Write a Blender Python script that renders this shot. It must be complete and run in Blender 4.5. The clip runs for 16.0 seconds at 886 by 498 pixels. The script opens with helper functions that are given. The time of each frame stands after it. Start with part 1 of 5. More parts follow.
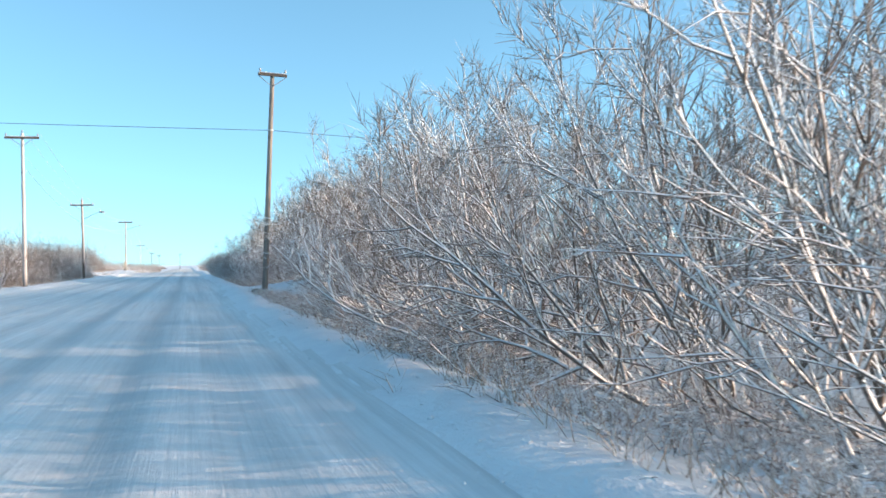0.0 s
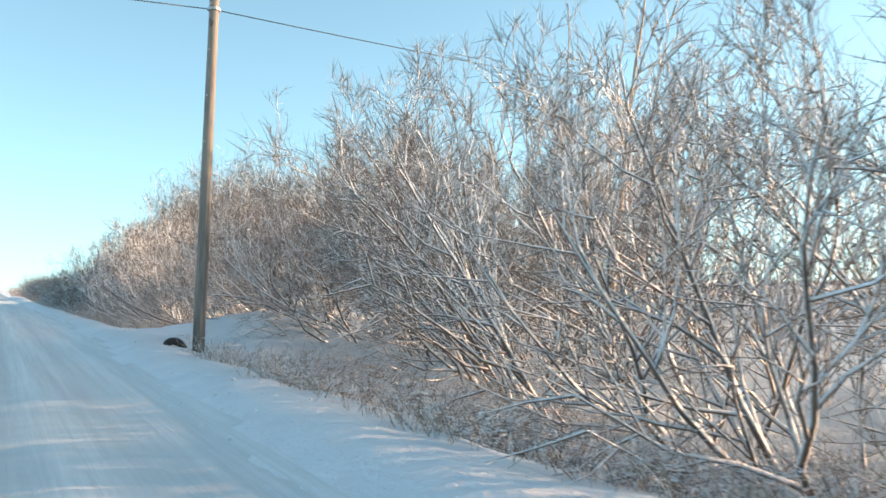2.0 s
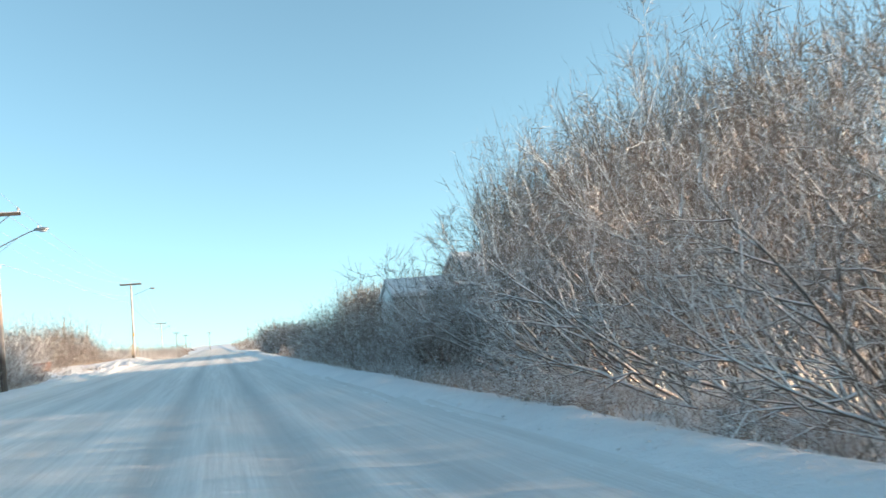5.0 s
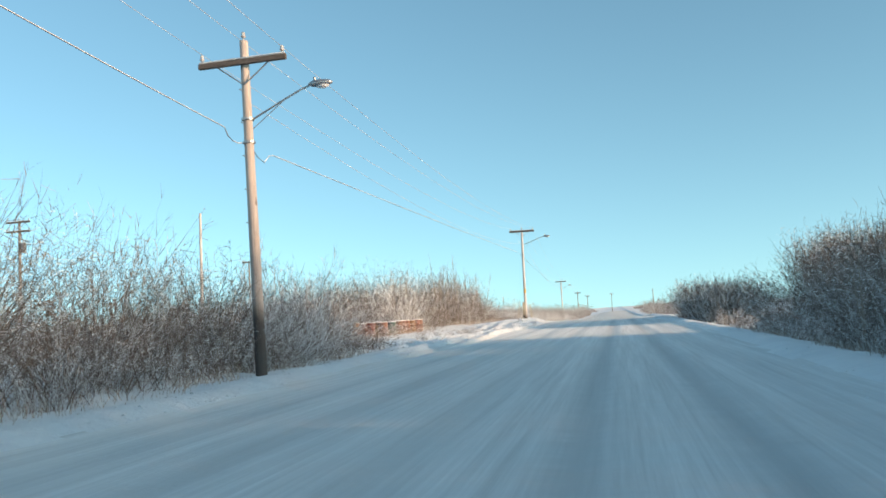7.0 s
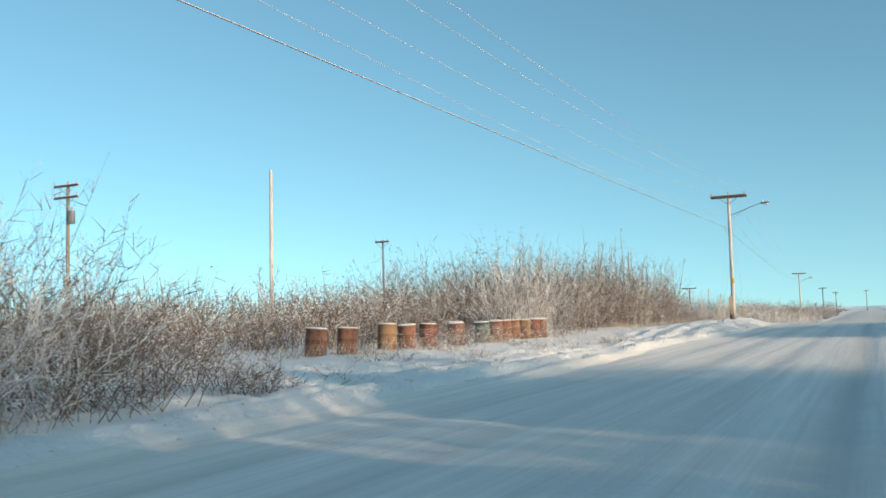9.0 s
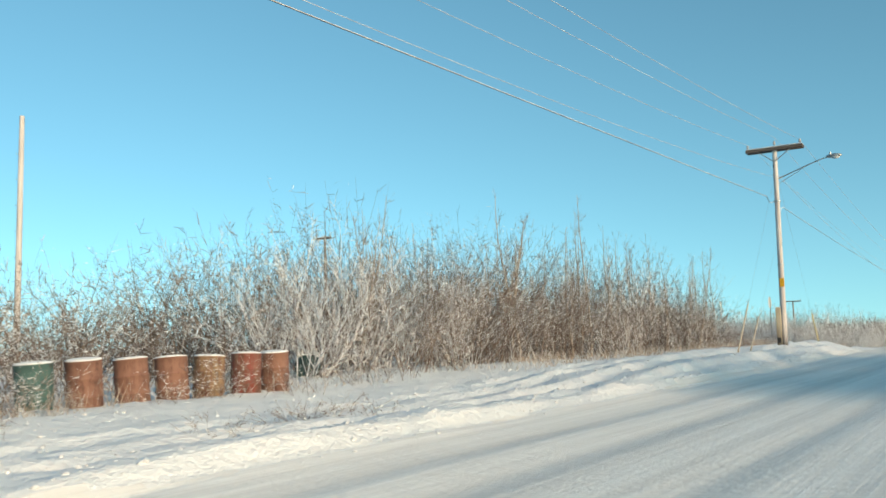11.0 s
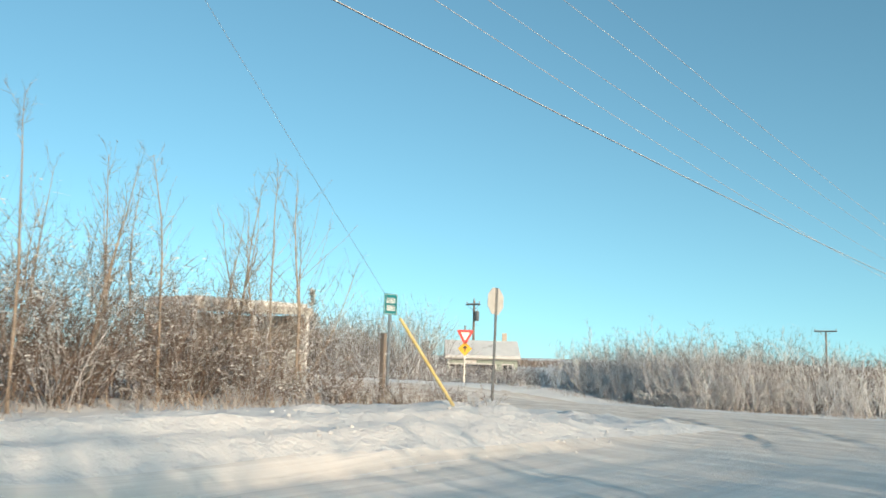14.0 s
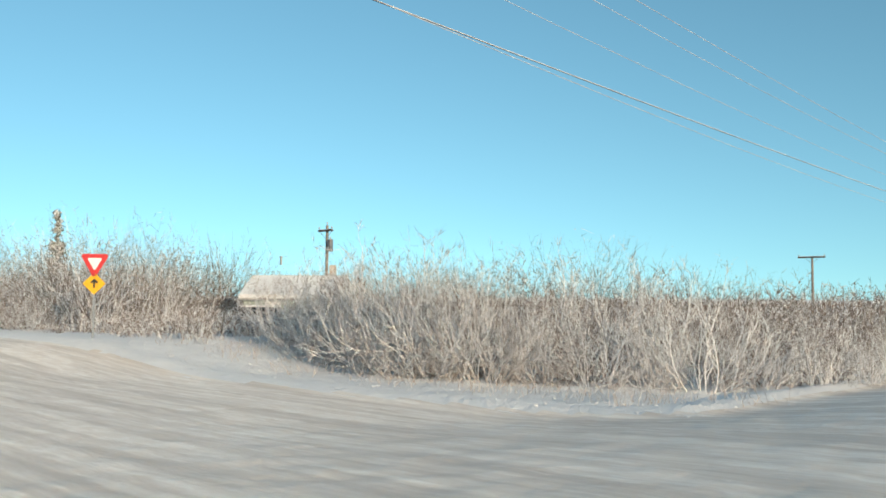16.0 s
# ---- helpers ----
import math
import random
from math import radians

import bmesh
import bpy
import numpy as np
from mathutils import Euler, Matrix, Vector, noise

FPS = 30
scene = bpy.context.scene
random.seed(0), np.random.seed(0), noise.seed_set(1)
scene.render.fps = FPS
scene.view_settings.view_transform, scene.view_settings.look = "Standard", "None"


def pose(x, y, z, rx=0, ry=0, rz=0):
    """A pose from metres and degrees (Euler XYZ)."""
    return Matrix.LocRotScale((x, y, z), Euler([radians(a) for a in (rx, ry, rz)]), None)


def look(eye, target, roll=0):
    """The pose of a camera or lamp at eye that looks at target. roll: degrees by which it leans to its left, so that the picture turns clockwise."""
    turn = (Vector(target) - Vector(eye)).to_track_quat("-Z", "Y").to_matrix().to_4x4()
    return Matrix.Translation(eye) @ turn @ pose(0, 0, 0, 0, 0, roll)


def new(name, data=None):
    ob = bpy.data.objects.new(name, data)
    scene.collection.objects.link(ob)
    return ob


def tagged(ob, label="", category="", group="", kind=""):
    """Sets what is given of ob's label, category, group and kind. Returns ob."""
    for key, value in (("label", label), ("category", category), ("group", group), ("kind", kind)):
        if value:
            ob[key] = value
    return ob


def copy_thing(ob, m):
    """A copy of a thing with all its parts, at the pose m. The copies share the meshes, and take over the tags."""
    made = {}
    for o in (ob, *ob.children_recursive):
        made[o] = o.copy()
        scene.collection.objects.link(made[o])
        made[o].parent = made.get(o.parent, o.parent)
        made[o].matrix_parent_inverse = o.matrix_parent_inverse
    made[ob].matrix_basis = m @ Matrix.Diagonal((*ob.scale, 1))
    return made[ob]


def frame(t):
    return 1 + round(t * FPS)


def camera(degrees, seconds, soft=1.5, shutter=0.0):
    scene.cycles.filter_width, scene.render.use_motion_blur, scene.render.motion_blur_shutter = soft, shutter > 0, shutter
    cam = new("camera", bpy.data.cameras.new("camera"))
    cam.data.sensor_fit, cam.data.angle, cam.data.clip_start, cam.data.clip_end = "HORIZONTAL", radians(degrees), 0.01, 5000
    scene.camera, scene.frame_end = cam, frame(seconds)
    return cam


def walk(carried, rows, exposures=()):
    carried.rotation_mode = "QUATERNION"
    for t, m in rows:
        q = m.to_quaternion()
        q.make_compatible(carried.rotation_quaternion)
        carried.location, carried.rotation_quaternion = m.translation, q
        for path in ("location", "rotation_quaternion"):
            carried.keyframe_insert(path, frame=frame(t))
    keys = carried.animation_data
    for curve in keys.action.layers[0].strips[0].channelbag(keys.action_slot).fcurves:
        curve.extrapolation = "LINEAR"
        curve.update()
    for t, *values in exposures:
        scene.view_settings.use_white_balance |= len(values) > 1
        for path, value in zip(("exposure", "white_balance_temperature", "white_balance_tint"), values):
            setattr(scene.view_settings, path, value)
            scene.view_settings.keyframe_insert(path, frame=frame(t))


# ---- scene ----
cam = camera(53.46, 16.0, 1.6, 0.08)
PATH = [
    (0, look((1.200, 2.990, 1.413), (3.982, 12.594, 1.545), -0.83)),
    (0.5, look((1.047, 8.269, 1.404), (4.045, 17.809, 1.539), -1.17)),
    (1, look((0.896, 13.558, 1.396), (4.160, 23.009, 1.542), -1.46)),
    (1.5, look((0.745, 18.868, 1.387), (4.736, 28.035, 1.572), -1.21)),
    (2, look((0.595, 24.208, 1.378), (5.142, 33.106, 1.777), -0.62)),
    (2.5, look((0.447, 29.583, 1.369), (5.188, 38.370, 1.941), -1.21)),
    (3, look((0.301, 34.972, 1.359), (5.344, 43.584, 1.999), -1.86)),
    (3.2, look((0.243, 37.126, 1.356), (5.439, 45.647, 1.987), -0.86)),
    (5.3, look((-0.326, 59.279, 1.310), (1.183, 69.127, 2.165), -5.97)),
    (5.5, look((-0.373, 61.339, 1.305), (0.444, 71.270, 2.154), -6.43)),
    (6, look((-0.482, 66.464, 1.293), (-0.222, 76.430, 2.073), -5.69)),
    (6.5, look((-0.575, 71.556, 1.281), (-2.132, 81.404, 2.051), -4.12)),
    (7, look((-0.650, 76.631, 1.270), (-2.542, 86.422, 2.021), -3.07)),
    (7.5, look((-0.704, 81.704, 1.260), (-3.510, 91.272, 2.025), -2.37)),
    (8, look((-0.733, 86.791, 1.251), (-4.577, 95.989, 2.038), -2.34)),
    (8.5, look((-0.735, 91.910, 1.243), (-4.883, 100.978, 1.994), -2.09)),
    (8.7, look((-0.729, 93.973, 1.241), (-4.940, 103.011, 2.002), -1.86)),
    (10.8, look((-0.525, 116.638, 1.253), (-5.972, 124.968, 2.219), -2.19)),
    (11, look((-0.499, 118.891, 1.259), (-6.002, 127.180, 2.266), -1.74)),
    (11.5, look((-0.435, 124.535, 1.279), (-6.013, 132.757, 2.410), -1.51)),
    (12, look((-0.378, 130.144, 1.303), (-6.166, 138.206, 2.523), -0.81)),
    (12.5, look((-0.329, 135.671, 1.328), (-6.208, 143.652, 2.648), -0.03)),
    (13, look((-0.290, 141.134, 1.350), (-6.400, 148.938, 2.681), 0.37)),
    (13.5, look((-0.259, 146.564, 1.367), (-6.479, 154.290, 2.641), 1.16)),
    (14, look((-0.235, 151.994, 1.376), (-6.551, 159.655, 2.568), 1.54)),
    (14.5, look((-0.215, 157.449, 1.378), (-6.638, 165.040, 2.442), 1.06)),
    (15, look((-0.200, 162.929, 1.374), (-6.628, 170.540, 2.238), 0.65)),
    (15.5, look((-0.187, 168.424, 1.368), (-6.699, 175.982, 2.047), 0.82)),
    (16, look((-0.176, 173.927, 1.359), (-6.964, 181.250, 1.896), 0.36)),
]
EXPOSURES = [(0, 1.24, 6200, -18), (0.5, 1.42, 7150, -16), (1, 1.42, 7500, -15), (3.2, 1.66, 8200, -13), (5.3, 1.22, 7400, -17), (6.5, 0.94, 7150, -19), (8.7, 0.60, 6850, -23), (10.8, 0.50, 6450, -31), (11.5, 0.52, 6650, -30), (12.5, 0.56, 7000, -27), (13.5, 0.52, 6850, -27), (14.5, 0.42, 6350, -27), (16, 0.38, 6550, -27)]
walk(cam, PATH, EXPOSURES)

# ---- world and sun ----
SUN_AZ, SUN_EL = 107.0, 11.0
world = bpy.data.worlds.new("winter_sky")
scene.world = world
world.use_nodes = True
wn, wl = world.node_tree.nodes, world.node_tree.links
sky = wn.new("ShaderNodeTexSky")
sky.sky_type, sky.sun_disc = "NISHITA", False
sky.sun_elevation, sky.sun_rotation = radians(SUN_EL), radians(SUN_AZ)
sky.air_density, sky.dust_density, sky.ozone_density = 0.5, 0.48, 1.1
haze = wn.new("ShaderNodeMapping")  # frost haze evens out the sky from the horizon up
haze.inputs["Location"].default_value, haze.inputs["Scale"].default_value = (0, 0, 0.06), (1, 1, 0.66)
wl.new(wn.new("ShaderNodeTexCoord").outputs["Generated"], haze.inputs[0])
wl.new(haze.outputs[0], sky.inputs[0])
wl.new(sky.outputs[0], wn["Background"].inputs[0])
wn["Background"].inputs[1].default_value = 0.15
sun = new("sun", bpy.data.lights.new("sun", "SUN"))
sun.data.energy, sun.data.angle, sun.data.color = 3.5, radians(0.6), (1.0, 0.585, 0.46)
sun_dir = Vector((math.sin(radians(SUN_AZ)) * math.cos(radians(SUN_EL)), math.cos(radians(SUN_AZ)) * math.cos(radians(SUN_EL)), math.sin(radians(SUN_EL))))
sun.matrix_world = look(sun_dir * 200, (0, 0, 0))


# ---- materials ----
def material(name, rough=0.8, metal=0.0):
    m = bpy.data.materials.new(name)
    m.use_nodes = True
    b = m.node_tree.nodes["Principled BSDF"]
    b.inputs["Roughness"].default_value, b.inputs["Metallic"].default_value = rough, metal
    return m, m.node_tree.nodes, m.node_tree.links, b


def noise_node(n, l, scale, detail=4.0, rough=0.6, coord=None, stretch=None):
    t = n.new("ShaderNodeTexNoise")
    t.inputs["Scale"].default_value, t.inputs["Detail"].default_value, t.inputs["Roughness"].default_value = scale, detail, rough
    src = coord or n.new("ShaderNodeTexCoord").outputs["Object"]
    if stretch:
        mp = n.new("ShaderNodeMapping")
        mp.inputs["Scale"].default_value = stretch
        l.new(src, mp.inputs[0])
        src = mp.outputs[0]
    l.new(src, t.inputs["Vector"])
    return t.outputs[0]


def ramp(n, l, value, stops):
    r = n.new("ShaderNodeValToRGB")
    while len(r.color_ramp.elements) < len(stops):
        r.color_ramp.elements.new(0.5)
    for e, (at, c) in zip(r.color_ramp.elements, stops):
        e.position, e.color = at, (*c, 1)
    l.new(value, r.inputs[0])
    return r.outputs[0]


def mix(n, l, a, b, factor):
    x = n.new("ShaderNodeMix")
    x.data_type = "RGBA"
    for s, v in ((x.inputs[0], factor), (x.inputs[6], a), (x.inputs[7], b)):
        if isinstance(v, (int, float)):
            s.default_value = v
        elif isinstance(v, tuple):
            s.default_value = (*v, 1)
        else:
            l.new(v, s)
    return x.outputs[2]


def sums(n, l, op, a, b):
    x = n.new("ShaderNodeMath")
    x.operation = op
    for s, v in ((x.inputs[0], a), (x.inputs[1], b)):
        if isinstance(v, (int, float)):
            s.default_value = v
        else:
            l.new(v, s)
    return x.outputs[0]


def bump(n, l, b, height, strength, distance):
    x = n.new("ShaderNodeBump")
    x.inputs["Strength"].default_value, x.inputs["Distance"].default_value = strength, distance
    l.new(height, x.inputs["Height"])
    l.new(x.outputs[0], b.inputs["Normal"])


def mottled(name, dark, light, scale, rough=0.8, metal=0.0, relief=0.3, distance=0.01, stretch=None):
    """Two colours mixed by a coarse and a fine noise, with fine relief."""
    m, n, l, b = material(name, rough, metal)
    coarse = noise_node(n, l, scale, 5, 0.65, None, stretch)
    fine = noise_node(n, l, scale * 9, 3, 0.6, None, stretch)
    both = sums(n, l, "ADD", sums(n, l, "MULTIPLY", coarse, 0.65), sums(n, l, "MULTIPLY", fine, 0.35))
    l.new(ramp(n, l, both, [(0.36, dark), (0.64, light)]), b.inputs["Base Color"])
    bump(n, l, b, both, relief, distance)
    return m


def snow_material():
    m, n, l, b = material("fresh_snow", 0.72)
    co = n.new("ShaderNodeTexCoord").outputs["Object"]
    big = noise_node(n, l, 0.22, 4, 0.6, co)
    mid = noise_node(n, l, 1.7, 5, 0.65, co)
    fine = noise_node(n, l, 14.0, 4, 0.7, co)
    c = ramp(n, l, sums(n, l, "ADD", sums(n, l, "MULTIPLY", big, 0.5), sums(n, l, "MULTIPLY", mid, 0.5)), [(0.32, (0.69, 0.71, 0.74)), (0.62, (0.82, 0.83, 0.84))])
    dead = ramp(n, l, noise_node(n, l, 3.1, 6, 0.75, co), [(0.60, (0, 0, 0)), (0.74, (1, 1, 1))])
    l.new(mix(n, l, c, (0.36, 0.31, 0.25), sums(n, l, "MULTIPLY", dead, 0.25)), b.inputs["Base Color"])
    b.inputs["Diffuse Roughness"].default_value = 0.25
    h = sums(n, l, "ADD", sums(n, l, "MULTIPLY", mid, 1.0), sums(n, l, "MULTIPLY", fine, 0.18))
    clods = noise_node(n, l, 5.5, 5, 0.7, co)
    h = sums(n, l, "ADD", h, sums(n, l, "MULTIPLY", clods, 0.45))
    bump(n, l, b, h, 0.9, 0.13)
    return m


def road_material():
    """Packed snow: pale, with greyer polished wheel tracks running along the carriageway."""
    m, n, l, b = material("packed_road_snow", 0.6)
    co = n.new("ShaderNodeTexCoord").outputs["Object"]
    sep = n.new("ShaderNodeSeparateXYZ")
    l.new(co, sep.inputs[0])
    streak = noise_node(n, l, 1.0, 6, 0.7, co, (3.2, 0.06, 1.0))
    thin = noise_node(n, l, 1.0, 5, 0.75, co, (11.0, 0.16, 1.0))
    drift = noise_node(n, l, 1.0, 5, 0.7, co, (0.35, 1.6, 1.0))
    grain = noise_node(n, l, 9.0, 5, 0.7, co)
    churned = noise_node(n, l, 1.0, 7, 0.75, co, (1.6, 3.4, 1.0))
    crossing = noise_node(n, l, 1.0, 6, 0.72, co, (0.22, 2.4, 1.0))
    arcs = noise_node(n, l, 1.0, 6, 0.7, co, (1.1, 0.8, 1.0))
    near_cross = n.new("ShaderNodeMapRange")
    near_cross.inputs[1].default_value, near_cross.inputs[2].default_value = 160.0, 170.0
    l.new(sep.outputs[1], near_cross.inputs[0])
    lines = mix(n, l, sums(n, l, "ADD", sums(n, l, "MULTIPLY", streak, 0.6), sums(n, l, "MULTIPLY", thin, 0.4)), sums(n, l, "ADD", sums(n, l, "MULTIPLY", crossing, 0.6), sums(n, l, "MULTIPLY", arcs, 0.4)), near_cross.outputs[0])
    tracks = None
    for x0, wide, deep in ((-5.9, 0.34, 0.5), (-4.4, 0.36, 0.6), (-1.05, 0.30, 1.0), (0.55, 0.30, 1.0), (-2.7, 0.26, 0.55), (1.7, 0.25, 0.4)):
        d = sums(n, l, "DIVIDE", sums(n, l, "SUBTRACT", sums(n, l, "ADD", sep.outputs[0], sums(n, l, "MULTIPLY", drift, 0.35)), x0 + 0.17), wide)
        g = sums(n, l, "MULTIPLY", sums(n, l, "POWER", 2.718, sums(n, l, "MULTIPLY", sums(n, l, "MULTIPLY", d, d), -1.0)), deep)
        tracks = g if tracks is None else sums(n, l, "ADD", tracks, g)
    tracks = sums(n, l, "MULTIPLY", tracks, sums(n, l, "SUBTRACT", 1.0, near_cross.outputs[0]))
    c = ramp(n, l, lines, [(0.30, (0.49, 0.49, 0.49)), (0.46, (0.64, 0.645, 0.65)), (0.60, (0.77, 0.775, 0.78))])
    worn = mix(n, l, c, (0.33, 0.35, 0.37), sums(n, l, "MULTIPLY", tracks, sums(n, l, "ADD", sums(n, l, "MULTIPLY", thin, 0.7), 0.2)))
    sand = ramp(n, l, grain, [(0.58, (0, 0, 0)), (0.72, (1, 1, 1))])
    rough = ramp(n, l, churned, [(0.44, (1, 1, 1)), (0.60, (0, 0, 0))])
    drifts = noise_node(n, l, 1.0, 6, 0.7, co, (0.16, 1.9, 1.0))
    polished = ramp(n, l, drifts, [(0.40, (0.50, 0.48, 0.46)), (0.50, (0.70, 0.68, 0.66)), (0.58, (0.88, 0.87, 0.85))])
    worn = mix(n, l, worn, polished, sums(n, l, "MULTIPLY", near_cross.outputs[0], 0.8))
    worn = mix(n, l, worn, (0.58, 0.53, 0.47), sums(n, l, "MULTIPLY", rough, sums(n, l, "ADD", sums(n, l, "MULTIPLY", near_cross.outputs[0], 0.3), 0.1)))
    l.new(mix(n, l, worn, (0.70, 0.61, 0.52), sums(n, l, "MULTIPLY", sand, sums(n, l, "ADD", sums(n, l, "MULTIPLY", near_cross.outputs[0], 0.3), 0.16))), b.inputs["Base Color"])
    h = sums(n, l, "ADD", sums(n, l, "ADD", sums(n, l, "MULTIPLY", lines, 0.9), sums(n, l, "MULTIPLY", grain, 0.6)), sums(n, l, "MULTIPLY", tracks, -0.35))
    h = sums(n, l, "ADD", h, sums(n, l, "MULTIPLY", churned, sums(n, l, "ADD", sums(n, l, "MULTIPLY", near_cross.outputs[0], 1.9), 0.6)))
    h = sums(n, l, "ADD", h, sums(n, l, "MULTIPLY", drifts, sums(n, l, "MULTIPLY", near_cross.outputs[0], 3.0)))
    b.inputs["Diffuse Roughness"].default_value = 0.6
    bump(n, l, b, h, 0.8, 0.035)
    return m


def bark_material(name, dark, light, snow_from, snow_to, frost, patchy=2.4):
    """Bark that carries snow on the sides that face the sky, and frost in flecks."""
    m, n, l, b = material(name, 0.85)
    co = n.new("ShaderNodeTexCoord").outputs["Object"]
    bark = ramp(n, l, noise_node(n, l, 7.0, 4, 0.7, co), [(0.35, dark), (0.65, light)])
    info = n.new("ShaderNodeObjectInfo")
    isl = n.new("ShaderNodeNewGeometry")
    bark = mix(n, l, bark, (light[0] * 1.25, light[1] * 1.05, light[2] * 0.9), sums(n, l, "MULTIPLY", isl.outputs["Random Per Island"], 0.5))
    sep = n.new("ShaderNodeSeparateXYZ")
    l.new(isl.outputs["Normal"], sep.inputs[0])
    flecks = noise_node(n, l, 4.5, 5, 0.75, co)
    up = sums(n, l, "ADD", sep.outputs[2], sums(n, l, "MULTIPLY", sums(n, l, "SUBTRACT", flecks, 0.5), patchy))
    up = sums(n, l, "ADD", up, sums(n, l, "MULTIPLY", sums(n, l, "SUBTRACT", info.outputs["Random"], 0.5), 0.3))
    r = n.new("ShaderNodeMapRange")
    r.inputs[1].default_value, r.inputs[2].default_value = snow_from, snow_to
    l.new(up, r.inputs[0])
    cover = sums(n, l, "MAXIMUM", r.outputs[0], frost)
    l.new(mix(n, l, bark, (0.84, 0.85, 0.87), cover), b.inputs["Base Color"])
    return m


def wood_pole_material(name, dark, light, tar_shade_from=0.5, tar_shade_to=1.3):
    m, n, l, b = material(name, 0.85)
    co = n.new("ShaderNodeTexCoord").outputs["Object"]
    grain = noise_node(n, l, 1.0, 6, 0.7, co, (26.0, 26.0, 0.9))
    stain = noise_node(n, l, 1.0, 4, 0.6, co, (3.0, 3.0, 0.5))
    c = ramp(n, l, sums(n, l, "ADD", sums(n, l, "MULTIPLY", grain, 0.7), sums(n, l, "MULTIPLY", stain, 0.3)), [(0.33, dark), (0.62, light)])
    knots = ramp(n, l, noise_node(n, l, 1.0, 3, 0.5, co, (5.0, 5.0, 2.2)), [(0.66, (0, 0, 0)), (0.72, (1, 1, 1))])
    c = mix(n, l, c, (0.05, 0.04, 0.035), sums(n, l, "MULTIPLY", knots, 0.6))
    z = n.new("ShaderNodeSeparateXYZ")
    l.new(co, z.inputs[0])
    # Dark foot: tar, with painted-in shade added where it reaches high.
    tar_shade = n.new("ShaderNodeMapRange")
    tar_shade.inputs[1].default_value, tar_shade.inputs[2].default_value, tar_shade.inputs[3].default_value, tar_shade.inputs[4].default_value = tar_shade_from, tar_shade_to, 1.0, 0.0
    l.new(sums(n, l, "ADD", z.outputs[2], stain), tar_shade.inputs[0])
    l.new(mix(n, l, c, (0.035, 0.03, 0.028), sums(n, l, "MULTIPLY", tar_shade.outputs[0], 0.88)), b.inputs["Base Color"])
    bump(n, l, b, grain, 0.6, 0.012)
    return m


def rust_material(name, paint, cover):
    m, n, l, b = material(name, 0.85, 0.0)
    co = n.new("ShaderNodeTexCoord").outputs["Object"]
    info = n.new("ShaderNodeObjectInfo")
    rust = ramp(n, l, noise_node(n, l, 5.0, 6, 0.75, co), [(0.3, (0.065, 0.035, 0.026)), (0.5, (0.16, 0.080, 0.058)), (0.7, (0.26, 0.155, 0.115))])
    runs = noise_node(n, l, 1.0, 5, 0.7, co, (9.0, 9.0, 1.4))
    keep = n.new("ShaderNodeMapRange")
    keep.inputs[1].default_value, keep.inputs[2].default_value = cover - 0.06, cover + 0.06
    l.new(sums(n, l, "ADD", runs, sums(n, l, "MULTIPLY", sums(n, l, "SUBTRACT", info.outputs["Random"], 0.5), 0.2)), keep.inputs[0])
    l.new(mix(n, l, rust, paint, keep.outputs[0]), b.inputs["Base Color"])
    bump(n, l, b, noise_node(n, l, 40.0, 4, 0.7, co), 0.4, 0.004)
    return m


SNOW, ROAD = snow_material(), road_material()
STEM = bark_material("shrub_bark", (0.030, 0.024, 0.021), (0.155, 0.119, 0.092), -0.22, 0.16, 0.05, 1.3)
FROSTED = bark_material("frosted_branch_bark", (0.06, 0.048, 0.04), (0.19, 0.148, 0.115), -0.45, 0.10, 0.06, 1.1)
WAND = bark_material("brush_wand_bark", (0.03, 0.023, 0.019), (0.145, 0.108, 0.080), 0.2, 0.9, 0.03)
TWIG = bark_material("shrub_twig", (0.040, 0.030, 0.025), (0.19, 0.142, 0.105), 0.15, 0.9, 0.08)
TREE_BARK = bark_material("pale_aspen_bark", (0.16, 0.14, 0.12), (0.42, 0.38, 0.33), 0.35, 0.9, 0.02)
STRAW = bark_material("frosted_straw", (0.13, 0.10, 0.065), (0.32, 0.25, 0.17), 0.0, 0.7, 0.15)
NEEDLE = bark_material("spruce_needles", (0.02, 0.035, 0.022), (0.06, 0.085, 0.05), -0.2, 0.5, 0.12)
POLE_WOOD = wood_pole_material("weathered_pole_wood", (0.36, 0.325, 0.31), (0.66, 0.61, 0.58))
# Dark lower part: tar butt plus the thicket's cast shade, painted in.
POLE_TAR_SHADE = wood_pole_material("tar_and_shade_pole_wood", (0.29, 0.24, 0.215), (0.60, 0.515, 0.46), 1.7, 2.2)
POLE_PALE = wood_pole_material("pale_grey_pole_wood", (0.12, 0.105, 0.095), (0.34, 0.29, 0.245))
POLE_GREY = wood_pole_material("grey_pole_wood", (0.10, 0.085, 0.075), (0.34, 0.29, 0.25))
STUB_WOOD = wood_pole_material("pale_post_wood", (0.36, 0.29, 0.19), (0.60, 0.52, 0.38))
ARM_WOOD = mottled("dark_crossarm_wood", (0.06, 0.05, 0.045), (0.16, 0.13, 0.11), 6.0, 0.85, 0, 0.4, 0.01, (1, 8, 8))
STEEL = mottled("galvanised_steel", (0.30, 0.31, 0.32), (0.50, 0.51, 0.52), 8.0, 0.45, 0.8, 0.1, 0.002)
WIRE = mottled("black_cable", (0.02, 0.02, 0.022), (0.05, 0.05, 0.055), 3.0, 0.6)
CABLE = bark_material("frost_topped_cable", (0.02, 0.02, 0.022), (0.05, 0.05, 0.055), -0.2, 0.3, 0.05, 0.35)
WIRE_FROST = mottled("frosted_conductor", (0.36, 0.37, 0.39), (0.62, 0.63, 0.65), 3.0, 0.7)
